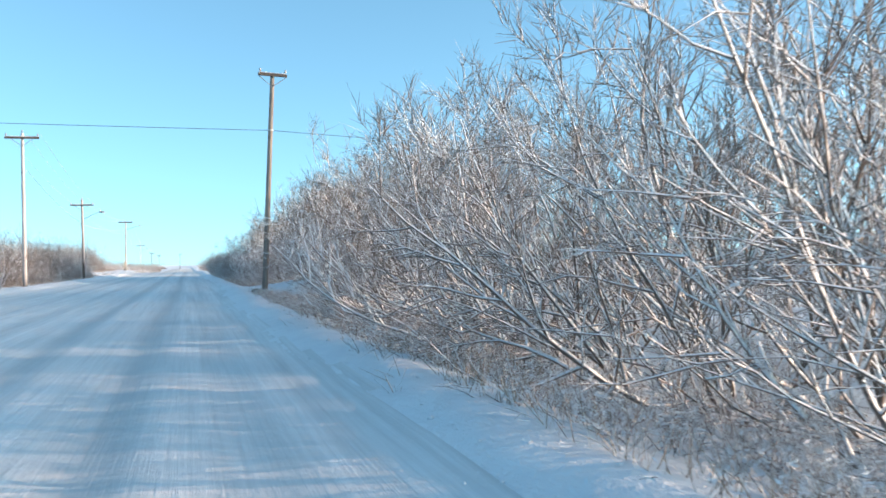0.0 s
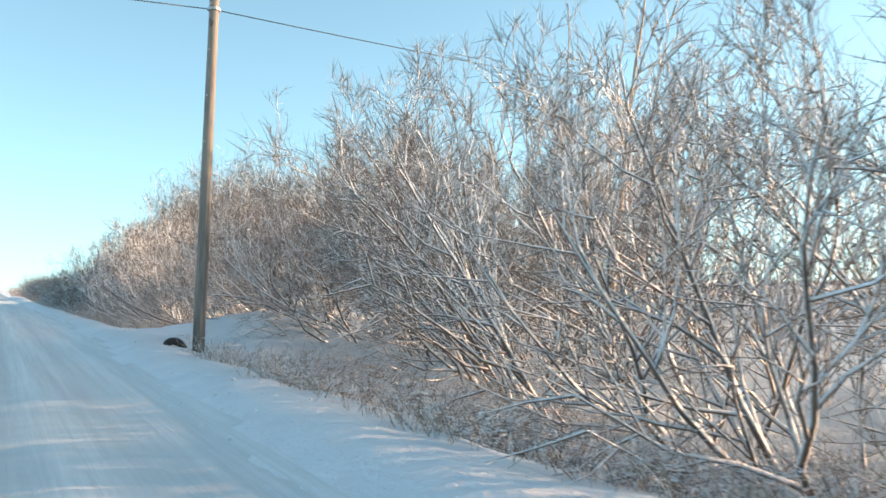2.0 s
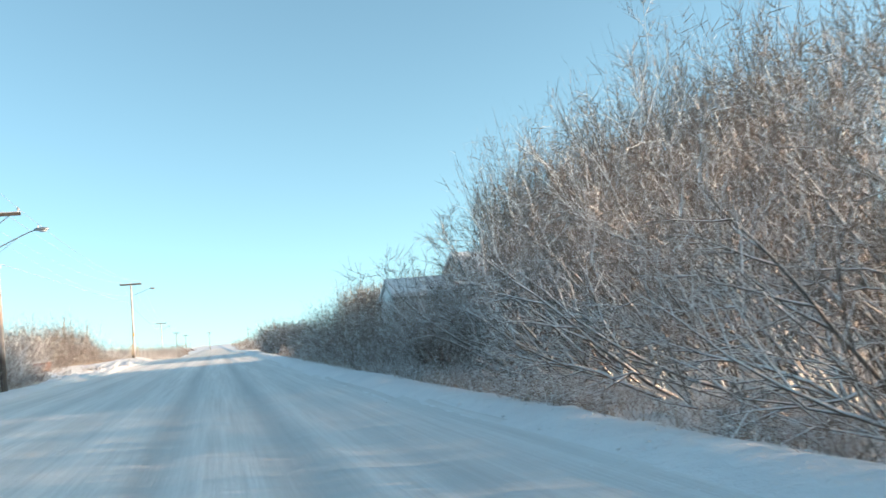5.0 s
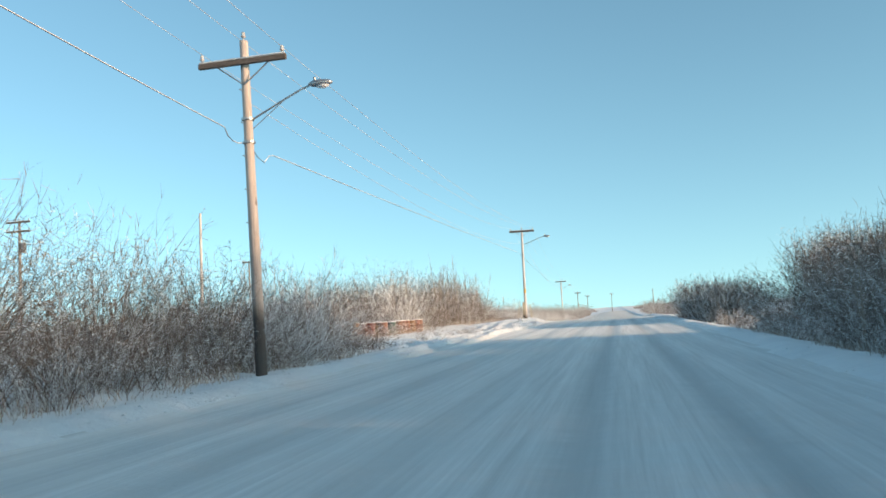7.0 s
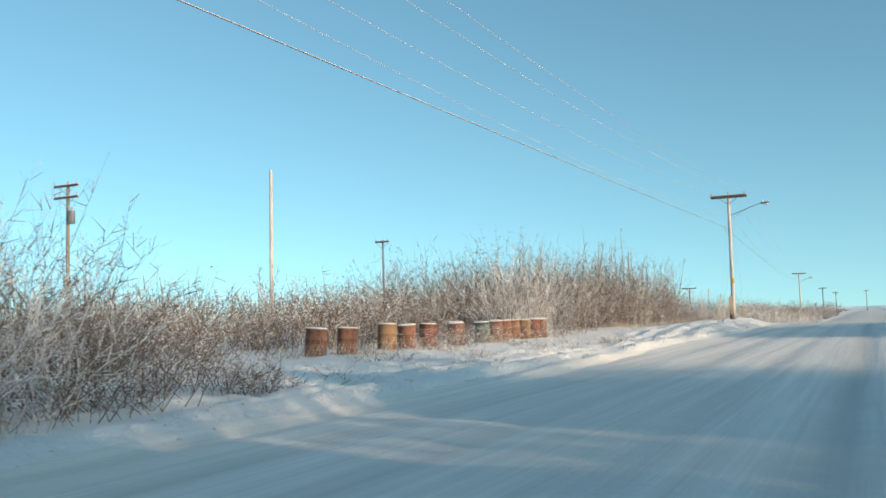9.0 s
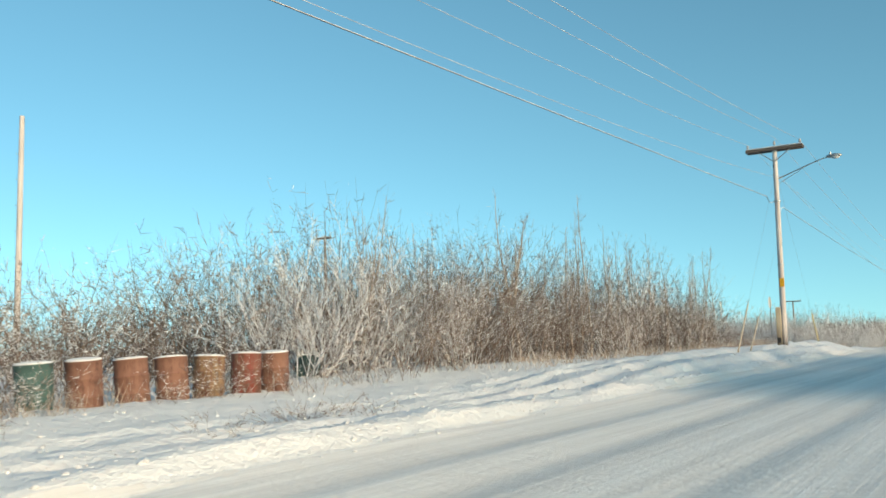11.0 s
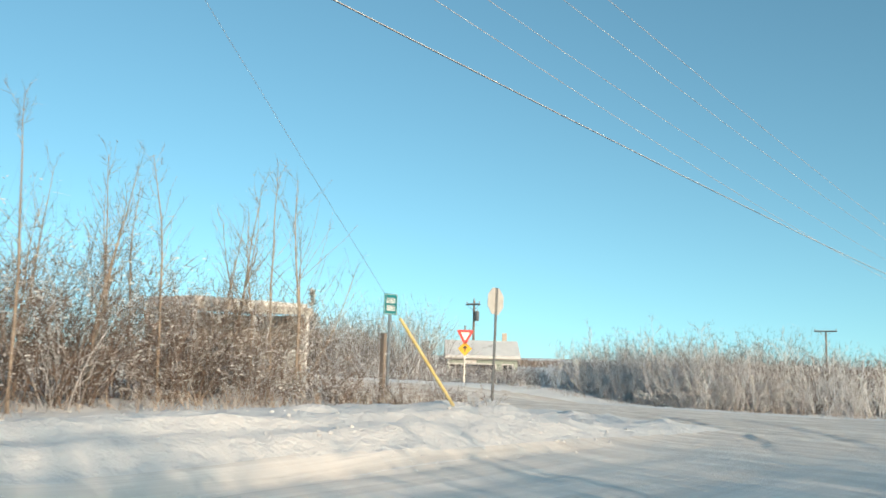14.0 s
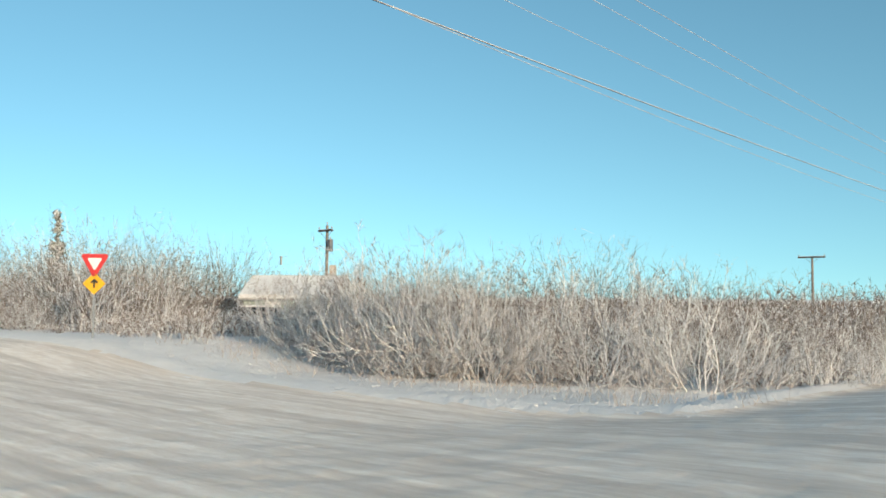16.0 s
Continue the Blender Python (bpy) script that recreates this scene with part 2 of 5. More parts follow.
PORCELAIN = mottled("brown_grey_porcelain", (0.30, 0.30, 0.31), (0.55, 0.55, 0.56), 9.0, 0.25)
GLASSY = mottled("lamp_lens", (0.55, 0.56, 0.56), (0.72, 0.73, 0.73), 9.0, 0.2)
RUST = rust_material("rusted_drum_steel", (0.22, 0.115, 0.082), 0.50)
RUST_RED = rust_material("red_drum_paint", (0.19, 0.055, 0.042), 0.50)
RUST_GREEN = rust_material("green_drum_paint", (0.07, 0.125, 0.115), 0.42)
RUST_OCHRE = rust_material("ochre_drum_paint", (0.27, 0.18, 0.105), 0.44)
DARK_TEAL = mottled("dark_teal_drum_paint", (0.012, 0.03, 0.032), (0.03, 0.065, 0.068), 5.0, 0.7)
RUBBER = mottled("old_tyre_rubber", (0.015, 0.015, 0.016), (0.045, 0.045, 0.046), 12.0, 0.9)
ALU = mottled("bare_sign_aluminium", (0.55, 0.53, 0.50), (0.72, 0.69, 0.65), 3.0, 0.55, 0.3, 0.1, 0.002)
TEAL = mottled("teal_sign_paint", (0.012, 0.16, 0.19), (0.02, 0.23, 0.26), 4.0, 0.5)
WHITE = mottled("white_sign_paint", (0.70, 0.71, 0.72), (0.84, 0.84, 0.84), 4.0, 0.5)
RED = mottled("red_sign_paint", (0.45, 0.02, 0.03), (0.62, 0.045, 0.05), 4.0, 0.45)
YELLOW = mottled("yellow_sign_paint", (0.70, 0.36, 0.015), (0.86, 0.50, 0.03), 4.0, 0.5)
BLACK = mottled("black_sign_paint", (0.015, 0.015, 0.015), (0.04, 0.04, 0.04), 4.0, 0.6)
GUARD = mottled("faded_yellow_guard", (0.60, 0.44, 0.12), (0.84, 0.72, 0.38), 2.5, 0.6, 0, 0.2, 0.004, (1, 1, 0.4))
GUARD_PALE = mottled("weathered_guard_wood", (0.38, 0.31, 0.22), (0.58, 0.51, 0.41), 3.0, 0.8, 0, 0.3, 0.004, (6, 6, 0.5))
SIDING_GREEN = mottled("green_house_siding", (0.32, 0.39, 0.35), (0.44, 0.50, 0.46), 2.0, 0.7, 0, 0.4, 0.02, (0.2, 0.2, 6))
SIDING_WHITE = mottled("white_house_siding", (0.56, 0.57, 0.58), (0.72, 0.72, 0.72), 2.0, 0.7, 0, 0.4, 0.02, (0.2, 0.2, 6))
SIDING_BEIGE = mottled("beige_house_siding", (0.46, 0.40, 0.34), (0.60, 0.53, 0.46), 2.0, 0.7, 0, 0.4, 0.02, (0.2, 0.2, 6))
SIDING_RED = mottled("red_barn_siding", (0.26, 0.05, 0.04), (0.36, 0.09, 0.07), 2.0, 0.75, 0, 0.4, 0.02, (0.2, 0.2, 6))
SHELTER_PANEL = mottled("pale_shelter_panel", (0.40, 0.40, 0.38), (0.58, 0.57, 0.54), 2.0, 0.6)
PANEL_GREY = mottled("grey_shelter_panel", (0.28, 0.28, 0.27), (0.42, 0.41, 0.39), 2.0, 0.6)
DARK_TIMBER = mottled("dark_timber", (0.05, 0.045, 0.04), (0.12, 0.10, 0.085), 3.0, 0.85, 0, 0.4, 0.01, (6, 6, 0.6))
PANE = mottled("dark_window_glass", (0.02, 0.025, 0.03), (0.05, 0.055, 0.06), 1.0, 0.08)
CAR_PAINT = mottled("dark_blue_car_paint", (0.015, 0.03, 0.07), (0.03, 0.055, 0.11), 2.0, 0.3)


# ---- mesh helpers ----
def part(name, bm, mat, parent, label="", smooth=False):
    me = bpy.data.meshes.new(name)
    bm.to_mesh(me)
    bm.free()
    me.materials.append(mat)
    if smooth:
        me.polygons.foreach_set("use_smooth", [True] * len(me.polygons))
    ob = new(name, me)
    ob.parent = parent
    return tagged(ob, label)


def thing(name, m, label, category, group="", kind=""):
    ob = new(name)
    ob.empty_display_size = 0.2
    ob.matrix_world = m
    return tagged(ob, label, category, group, kind)


def box(x0, y0, z0, x1, y1, z1, bevel=0.0):
    bm = bmesh.new()
    bmesh.ops.create_cube(bm, size=1, matrix=Matrix.Translation(((x0 + x1) / 2, (y0 + y1) / 2, (z0 + z1) / 2)) @ Matrix.Diagonal((x1 - x0, y1 - y0, z1 - z0, 1)))
    if bevel:
        bmesh.ops.bevel(bm, geom=bm.edges[:], offset=bevel, segments=2, affect="EDGES")
    return bm


def lathe(profile, sides=20):
    """A turned shape about z from (radius, height) pairs, closed at both ends."""
    bm = bmesh.new()
    rings = [[bm.verts.new((r * math.cos(2 * math.pi * i / sides), r * math.sin(2 * math.pi * i / sides), z)) for i in range(sides)] for r, z in profile]
    for a, b in zip(rings, rings[1:]):
        for i in range(sides):
            bm.faces.new((a[i], a[(i + 1) % sides], b[(i + 1) % sides], b[i]))
    bm.faces.new(rings[0][::-1])
    bm.faces.new(rings[-1])
    return bm


def tube(points, radii, sides=8):
    """A round bar along a line of points."""
    bm = bmesh.new()
    pts = [Vector(p) for p in points]
    rings = []
    for i, p in enumerate(pts):
        d = (pts[min(i + 1, len(pts) - 1)] - pts[max(i - 1, 0)]).normalized()
        u = d.cross(Vector((0.31, 0.52, 0.79)) if abs(d.z) > 0.9 else Vector((0, 0, 1))).normalized()
        v = d.cross(u)
        r = radii[i] if isinstance(radii, (list, tuple)) else radii
        rings.append([bm.verts.new(p + r * (math.cos(2 * math.pi * k / sides) * u + math.sin(2 * math.pi * k / sides) * v)) for k in range(sides)])
    for a, b in zip(rings, rings[1:]):
        for i in range(sides):
            bm.faces.new((a[i], a[(i + 1) % sides], b[(i + 1) % sides], b[i]))
    bm.faces.new(rings[0][::-1])
    bm.faces.new(rings[-1])
    bmesh.ops.recalc_face_normals(bm, faces=bm.faces[:])
    return bm


def plate(outline, thick):
    """A flat sheet in the xz plane, its face towards -y, from an outline of (x, z)."""
    bm = bmesh.new()
    f = bm.faces.new([bm.verts.new((x, 0, z)) for x, z in outline])
    ext = bmesh.ops.extrude_face_region(bm, geom=[f])
    bmesh.ops.translate(bm, vec=(0, thick, 0), verts=[v for v in ext["geom"] if isinstance(v, bmesh.types.BMVert)])
    bmesh.ops.recalc_face_normals(bm, faces=bm.faces[:])
    return bm


def strands(lines, sides=3):
    """Vertices and quads of many thin tapered bars: (points, radii) pairs."""
    verts, faces, base = [], [], 0
    by = {}
    for p, r in lines:
        by.setdefault(len(p), []).append((p, r))
    for count, group in by.items():
        P = np.array([g[0] for g in group], float)
        R = np.array([g[1] for g in group], float)
        D = np.gradient(P, axis=1)
        D /= np.linalg.norm(D, axis=2, keepdims=True) + 1e-9
        U = np.cross(D, np.array((0.43, 0.29, 0.17)))
        U /= np.linalg.norm(U, axis=2, keepdims=True) + 1e-9
        V = np.cross(D, U)
        a = 2 * np.pi * np.arange(sides) / sides
        ring = P[:, :, None] + R[:, :, None, None] * (np.cos(a)[None, None, :, None] * U[:, :, None] + np.sin(a)[None, None, :, None] * V[:, :, None])
        m = len(group)
        idx = base + np.arange(m * count * sides).reshape(m, count, sides)
        nxt = np.roll(idx, -1, axis=2)
        q = np.stack([idx[:, :-1], nxt[:, :-1], nxt[:, 1:], idx[:, 1:]], axis=-1).reshape(-1, 4)
        verts.append(ring.reshape(-1, 3))
        faces.append(q)
        base += m * count * sides
    return np.concatenate(verts), np.concatenate(faces)


def ribbons(lines):
    """The finest twigs: a narrow blade each, (start, end) pairs."""
    P = np.array([l[0] for l in lines])
    W = np.array([l[1] for l in lines])
    d = P[:, 1] - P[:, 0]
    r = np.random.default_rng(len(lines)).normal(0, 1, d.shape)
    u = np.cross(d, r)
    u /= np.linalg.norm(u, axis=1, keepdims=True) + 1e-9
    v = np.stack([P[:, 0] - u * W[:, :1], P[:, 0] + u * W[:, :1], P[:, 1] + u * W[:, 1:2], P[:, 1] - u * W[:, 1:2]], 1)
    return v.reshape(-1, 3), np.arange(len(v) * 4).reshape(-1, 4)


def blades(groups, seed):
    """Narrow blades from arrays of (start, end) pairs and of half widths."""
    P, W = np.concatenate([g[0] for g in groups]), np.concatenate([g[1] for g in groups])
    d = P[:, 1] - P[:, 0]
    u = np.cross(d, np.random.default_rng(seed).normal(0, 1, d.shape))
    u /= np.linalg.norm(u, axis=1, keepdims=True) + 1e-9
    v = np.stack([P[:, 0] - u * W[:, :1], P[:, 0] + u * W[:, :1], P[:, 1] + u * W[:, 1:2], P[:, 1] - u * W[:, 1:2]], 1)
    return v.reshape(-1, 3), np.arange(len(v) * 4).reshape(-1, 4)


def mesh_of(name, verts, faces, mat):
    me = bpy.data.meshes.new(name)
    me.from_pydata(verts.tolist(), [], faces.tolist())
    me.materials.append(mat)
    me.polygons.foreach_set("use_smooth", [True] * len(me.polygons))
    me.update()
    return me


# ---- the lie of the land ----
def smooth(a, b, v):
    t = np.clip((v - a) / (b - a), 0, 1)
    return t * t * (3 - 2 * t)


def bell(x, y, x0, y0, sx, sy):
    return np.exp(-((x - x0) / sx) ** 2 - ((y - y0) / sy) ** 2)


def road_edge(x, y):
    """Below zero on the carriageways: the main road along y and the side road that leaves it westward."""
    left = -7.0 - 0.25 * np.sin(y * 0.13) + 0.12 * np.sin(y * 0.71)
    right = 2.6 + 0.2 * np.sin(y * 0.11 + 1) + 0.1 * np.sin(y * 0.57)
    main = np.maximum(left - x, x - right)
    c = 178.4
    flare = 2.2 * np.exp(-np.clip(-7.0 - x, 0, None) / 4.5)
    side = np.maximum(np.abs(y - c) - 6.6 - flare, x + 3.0)
    return np.minimum(main, side)


def wobble(x, y):
    return (np.sin(x * 1.3 + 2.1 * np.sin(y * 0.37)) * np.sin(y * 0.83 + 1.7 * np.sin(x * 0.41)) * 0.5
            + np.sin(x * 3.1 + 1.3 * np.sin(y * 1.9)) * np.sin(y * 2.3 + 1.1 * np.sin(x * 1.7)) * 0.25)


def lumps(x, y):
    """Churned, uneven snow: waves of many directions, one to two metres long."""
    z = 0
    for k in range(9):
        a = 2.4 * k + 0.3
        f = 3.1 + 0.42 * k
        z = z + np.sin(f * (x * math.cos(a) + y * math.sin(a)) + 1.7 * k + 0.8 * np.sin(0.7 * y + k))
    return z / 4.0


def turning(x, y):
    """Ridges and ruts of wheels that turned between the two roads."""
    z = 0
    wear = 0.55 + 0.45 * np.sin(1.3 * x + 1.9 * np.sin(0.8 * y)) * np.sin(1.1 * y + 1.4 * np.sin(0.9 * x))
    for cx, cy, radii in ((-19.0, 160.5, (8.2, 9.6, 10.6, 11.4, 12.5, 13.3, 14.1, 15.0, 16.6)), (-17.0, 199.0, (12.2, 13.9, 15.4, 17.0, 18.8)), (-22.0, 158.0, (14.2, 15.6, 17.4, 18.9, 20.6))):
        r = np.hypot(x - cx, y - cy) + 0.14 * np.sin(0.9 * x + 0.6 * y) + 0.05 * np.sin(3.1 * x - 2.3 * y)
        for r0 in radii:
            z = z - 0.03 * np.exp(-((r - r0) / 0.13) ** 2) + 0.055 * wear * np.exp(-((r - r0 - 0.24) / 0.09) ** 2)
    return z


def windrows(x, y):
    """Broken ridges of ploughed snow that run along the road's west edge."""
    z = 0
    for x0, high, k in ((-7.35, 0.10, 0.0), (-7.95, 0.08, 1.3), (-8.75, 0.12, 2.9), (-9.6, 0.08, 4.4), (-10.4, 0.06, 5.5)):
        xx = x - x0 - 0.16 * np.sin(0.23 * y + k) - 0.05 * np.sin(1.7 * y + k)
        z = z + high * (0.6 + 0.4 * np.sin(0.9 * y + 2 * np.sin(0.37 * y + k))) * np.exp(-(xx / 0.2) ** 2) - 0.5 * high * np.exp(-((xx - 0.34) / 0.2) ** 2)
    return z


def lie(x, y):
    x, y = np.asarray(x, float), np.asarray(y, float)
    d = road_edge(x, y)
    off = smooth(0.0, 1.4, d)
    ridge = 0.13 * np.exp(-((d - 0.7) / 0.55) ** 2) * (1 - 0.75 * smooth(159, 165, y) * (1 - smooth(171, 175, y)))
    z = off * (0.12 + 0.06 * wobble(x, y)) + ridge
    east = smooth(3.6, 5.8, x) * (1 - smooth(150, 190, y))
    z = z - 0.42 * east * (1 - smooth(7.5, 11, x))
    z = z + 0.95 * bell(x, y, 7.6, 49.5, 3.2, 4.0) * smooth(3.2, 5.5, x)
    bank = smooth(132, 142, y) * (1 - smooth(163, 168, y))
    z = z + bank * (0.40 * np.exp(-((x + 8.9) / 1.3) ** 2) + 0.30 * smooth(-8.5, -11, x))
    z = z + 0.034 * off * lumps(1.5 * x, 1.5 * y) * smooth(-32, -24, x) * (1 - smooth(12, 20, x)) + 0.20 * smooth(-9, -13.5, x) * smooth(104, 116, y) * (1 - smooth(134, 146, y))
    z = z + 0.22 * bell(x, y, -12.2, 168.5, 0.6, 0.6) + 0.16 * bell(x, y, -13.4, 168.6, 0.9, 0.5) + 0.05 * bell(x, y, -8.8, 162.8, 0.9, 0.8)
    z = z + windrows(x, y) * smooth(98, 108, y) * (1 - smooth(158, 166, y)) + turning(x, y) * smooth(159, 164, y) * (1 - smooth(169, 172, y)) * smooth(-15, -12.5, x) * off
    z = z - 0.6 * smooth(172, 215, y) - 0.66 * smooth(174, 190, y) * smooth(-2, -10, x) * (1 - smooth(-18, -27, x))
    z = z - 1.0 * smooth(-28, -48, x) * smooth(186, 200, y)
    return z


def axis(parts):
    out = []
    for a, b, s in parts:
        out += list(np.arange(a, b, s))
    return np.array(out + [parts[-1][1]])


def sheet(name, xs, ys, height, mat, keep=None):
    X, Y = np.meshgrid(xs, ys)
    Z = height(X, Y)
    idx = np.arange(X.size).reshape(X.shape)
    q = np.stack([idx[:-1, :-1], idx[:-1, 1:], idx[1:, 1:], idx[1:, :-1]], -1).reshape(-1, 4)
    if keep is not None:
        cx, cy = (X[:-1, :-1] + X[1:, 1:]) / 2, (Y[:-1, :-1] + Y[1:, 1:]) / 2
        q = q[keep(cx, cy).ravel()]
    used, back = np.unique(q, return_inverse=True)
    me = mesh_of(name, np.stack([X.ravel(), Y.ravel(), Z.ravel()], 1)[used], back.reshape(-1, 4), mat)
    return new(name, me)


def ruts(x, y):
    along = 1 - smooth(160, 170, y)
    z = 0
    for x0, wide, deep in ((-5.9, 0.30, 0.018), (-4.4, 0.3, 0.022), (-1.05, 0.26, 0.03), (0.55, 0.26, 0.03), (-2.7, 0.22, 0.02), (1.7, 0.22, 0.015)):
        xx = x + 0.18 * np.sin(y * 0.09 + x0) + 0.05 * np.sin(y * 0.41)
        z = z - deep * np.exp(-((xx - x0) / wide) ** 2) + 0.4 * deep * np.exp(-((xx - x0 - 0.45) / 0.16) ** 2)
    turns = 0.5 * turning(x, y)
    turns = turns * smooth(164.5, 168, y) + 0.006 * lumps(1.6 * x, 1.6 * y)
    return z * along + (1 - along) * turns + (1 - along) * 0.014 * wobble(5.3 * x + 1.8 * y, 4.9 * y - 2.1 * x)


ground = sheet("ground", axis([(-1800, -400, 200), (-400, -120, 35), (-120, -50, 5), (-50, -20, 1.0), (-20, -11, 0.3), (-11, -6.5, 0.14), (-6.5, 2.2, 1.0), (2.2, 9, 0.3), (9, 30, 1.5), (30, 120, 10), (120, 400, 40), (400, 1800, 200)]),
               axis([(-900, -60, 120), (-60, -6, 3), (-6, 100, 0.5), (100, 159, 0.32), (159, 172, 0.12), (172, 194, 0.32), (194, 215, 0.6), (215, 300, 3), (300, 600, 25), (600, 2400, 200)]),
               lambda x, y: lie(x, y) - 0.06 * (1 - smooth(-0.9, -0.2, road_edge(x, y))), SNOW)
tagged(ground, "snow-covered ground with dead grass poking through", "ground", kind="structure")
road = sheet("road", axis([(-60, -30, 0.6), (-30, -15, 0.2), (-15, -5, 0.09), (-5, 4.4, 0.14)]), axis([(-60, 0, 1.0), (0, 162, 0.5), (162, 174, 0.09), (174, 192, 0.2), (192, 420, 2.5)]),
             lambda x, y: lie(x, y) + 0.006 + ruts(x, y) * (1 - smooth(-0.8, 0.0, road_edge(x, y))), ROAD, lambda x, y: road_edge(x, y) < 0.25)
tagged(road, "packed snow road with polished wheel tracks", "road", kind="structure")


# ---- shrubs and trees ----
def twist(rng, d, amount):
    d = d + rng.normal(0, amount, 3)
    return d / np.linalg.norm(d)


def grow(rng, p, d, length, steps, wander, lift):
    """A wandering line; lift bends it towards the sky."""
    out = [p]
    for _ in range(steps):
        d = twist(rng, d + np.array((0, 0, lift)), wander)
        p = p + d * length / steps
        out.append(p)
    return np.array(out), d


def shrub_lines(seed, height, stems, sides, twigs, lean=(0, 0), spread=50, lift=0.10, base=0.4, thick=0.026, segs=8, low=0.12, wild=0.5, twig=0.0055):
    """Stems fan out from one foot up to the spread in degrees and end on a rounded crown; each bears side branches, and those bear twigs."""
    rng = np.random.default_rng(seed)
    bars, fine, tips = [], [], []
    for k in range(stems):
        a = rng.uniform(0, 2 * np.pi)
        p = np.array((np.cos(a) * base * rng.uniform(0.1, 1), np.sin(a) * base * rng.uniform(0.1, 1), -0.2))
        t = radians(spread) * rng.uniform(0.05, 1.0)
        d = np.array((np.sin(t) * np.cos(a) + lean[0], np.sin(t) * np.sin(a) + lean[1], np.cos(t)))
        d /= np.linalg.norm(d)
        long = height * rng.uniform(0.72, 1.0) * (1.0 + 0.12 * np.sin(t))
        line, _ = grow(rng, p, d, long, segs, 0.11, lift)
        r0 = thick * rng.uniform(0.5, 1.15)
        bars.append((line, np.linspace(r0, 0.004, segs + 1)))
        for f in np.clip(np.linspace(low, 0.99, sides) + rng.normal(0, 0.03, sides), 0.05, 0.99):
            i = min(int(f * segs), segs - 1)
            q = line[i] + (line[i + 1] - line[i]) * (f * segs - i)
            along = (line[i + 1] - line[i]) / np.linalg.norm(line[i + 1] - line[i])
            ll = height * rng.uniform(0.10, 0.30) * (1.2 - 0.65 * f)
            br, _ = grow(rng, q, twist(rng, along, wild), ll, 3, 0.16, 0.05)
            bars.append((br, np.linspace(r0 * (1 - 0.85 * f) * 0.5 + 0.004, 0.003, 4)))
            for _ in range(twigs):
                g = rng.uniform(0.15, 1.0)
                j = min(int(g * 3), 2)
                s = br[j] + (br[j + 1] - br[j]) * (g * 3 - j)
                dt = twist(rng, (br[j + 1] - br[j]) / (np.linalg.norm(br[j + 1] - br[j]) + 1e-9), wild)
                e = s + (dt + np.array((0, 0, 0.12))) * rng.uniform(0.16, 0.55) * (0.4 + height / 8)
                fine.append((np.array((s, e)), (twig, twig * 0.4)))
                if rng.random() < 0.035:
                    tips.append(s + (e - s) * rng.uniform(0.3, 1.0))
    return bars, fine, tips


def offshoot(rng, along, low, high):
    """A direction that leaves another one by an angle between low and high degrees."""
    side = np.cross(along, rng.normal(0, 1, 3))
    side /= np.linalg.norm(side) + 1e-9
    a = radians(rng.uniform(low, high))
    return along * math.cos(a) + side * math.sin(a)


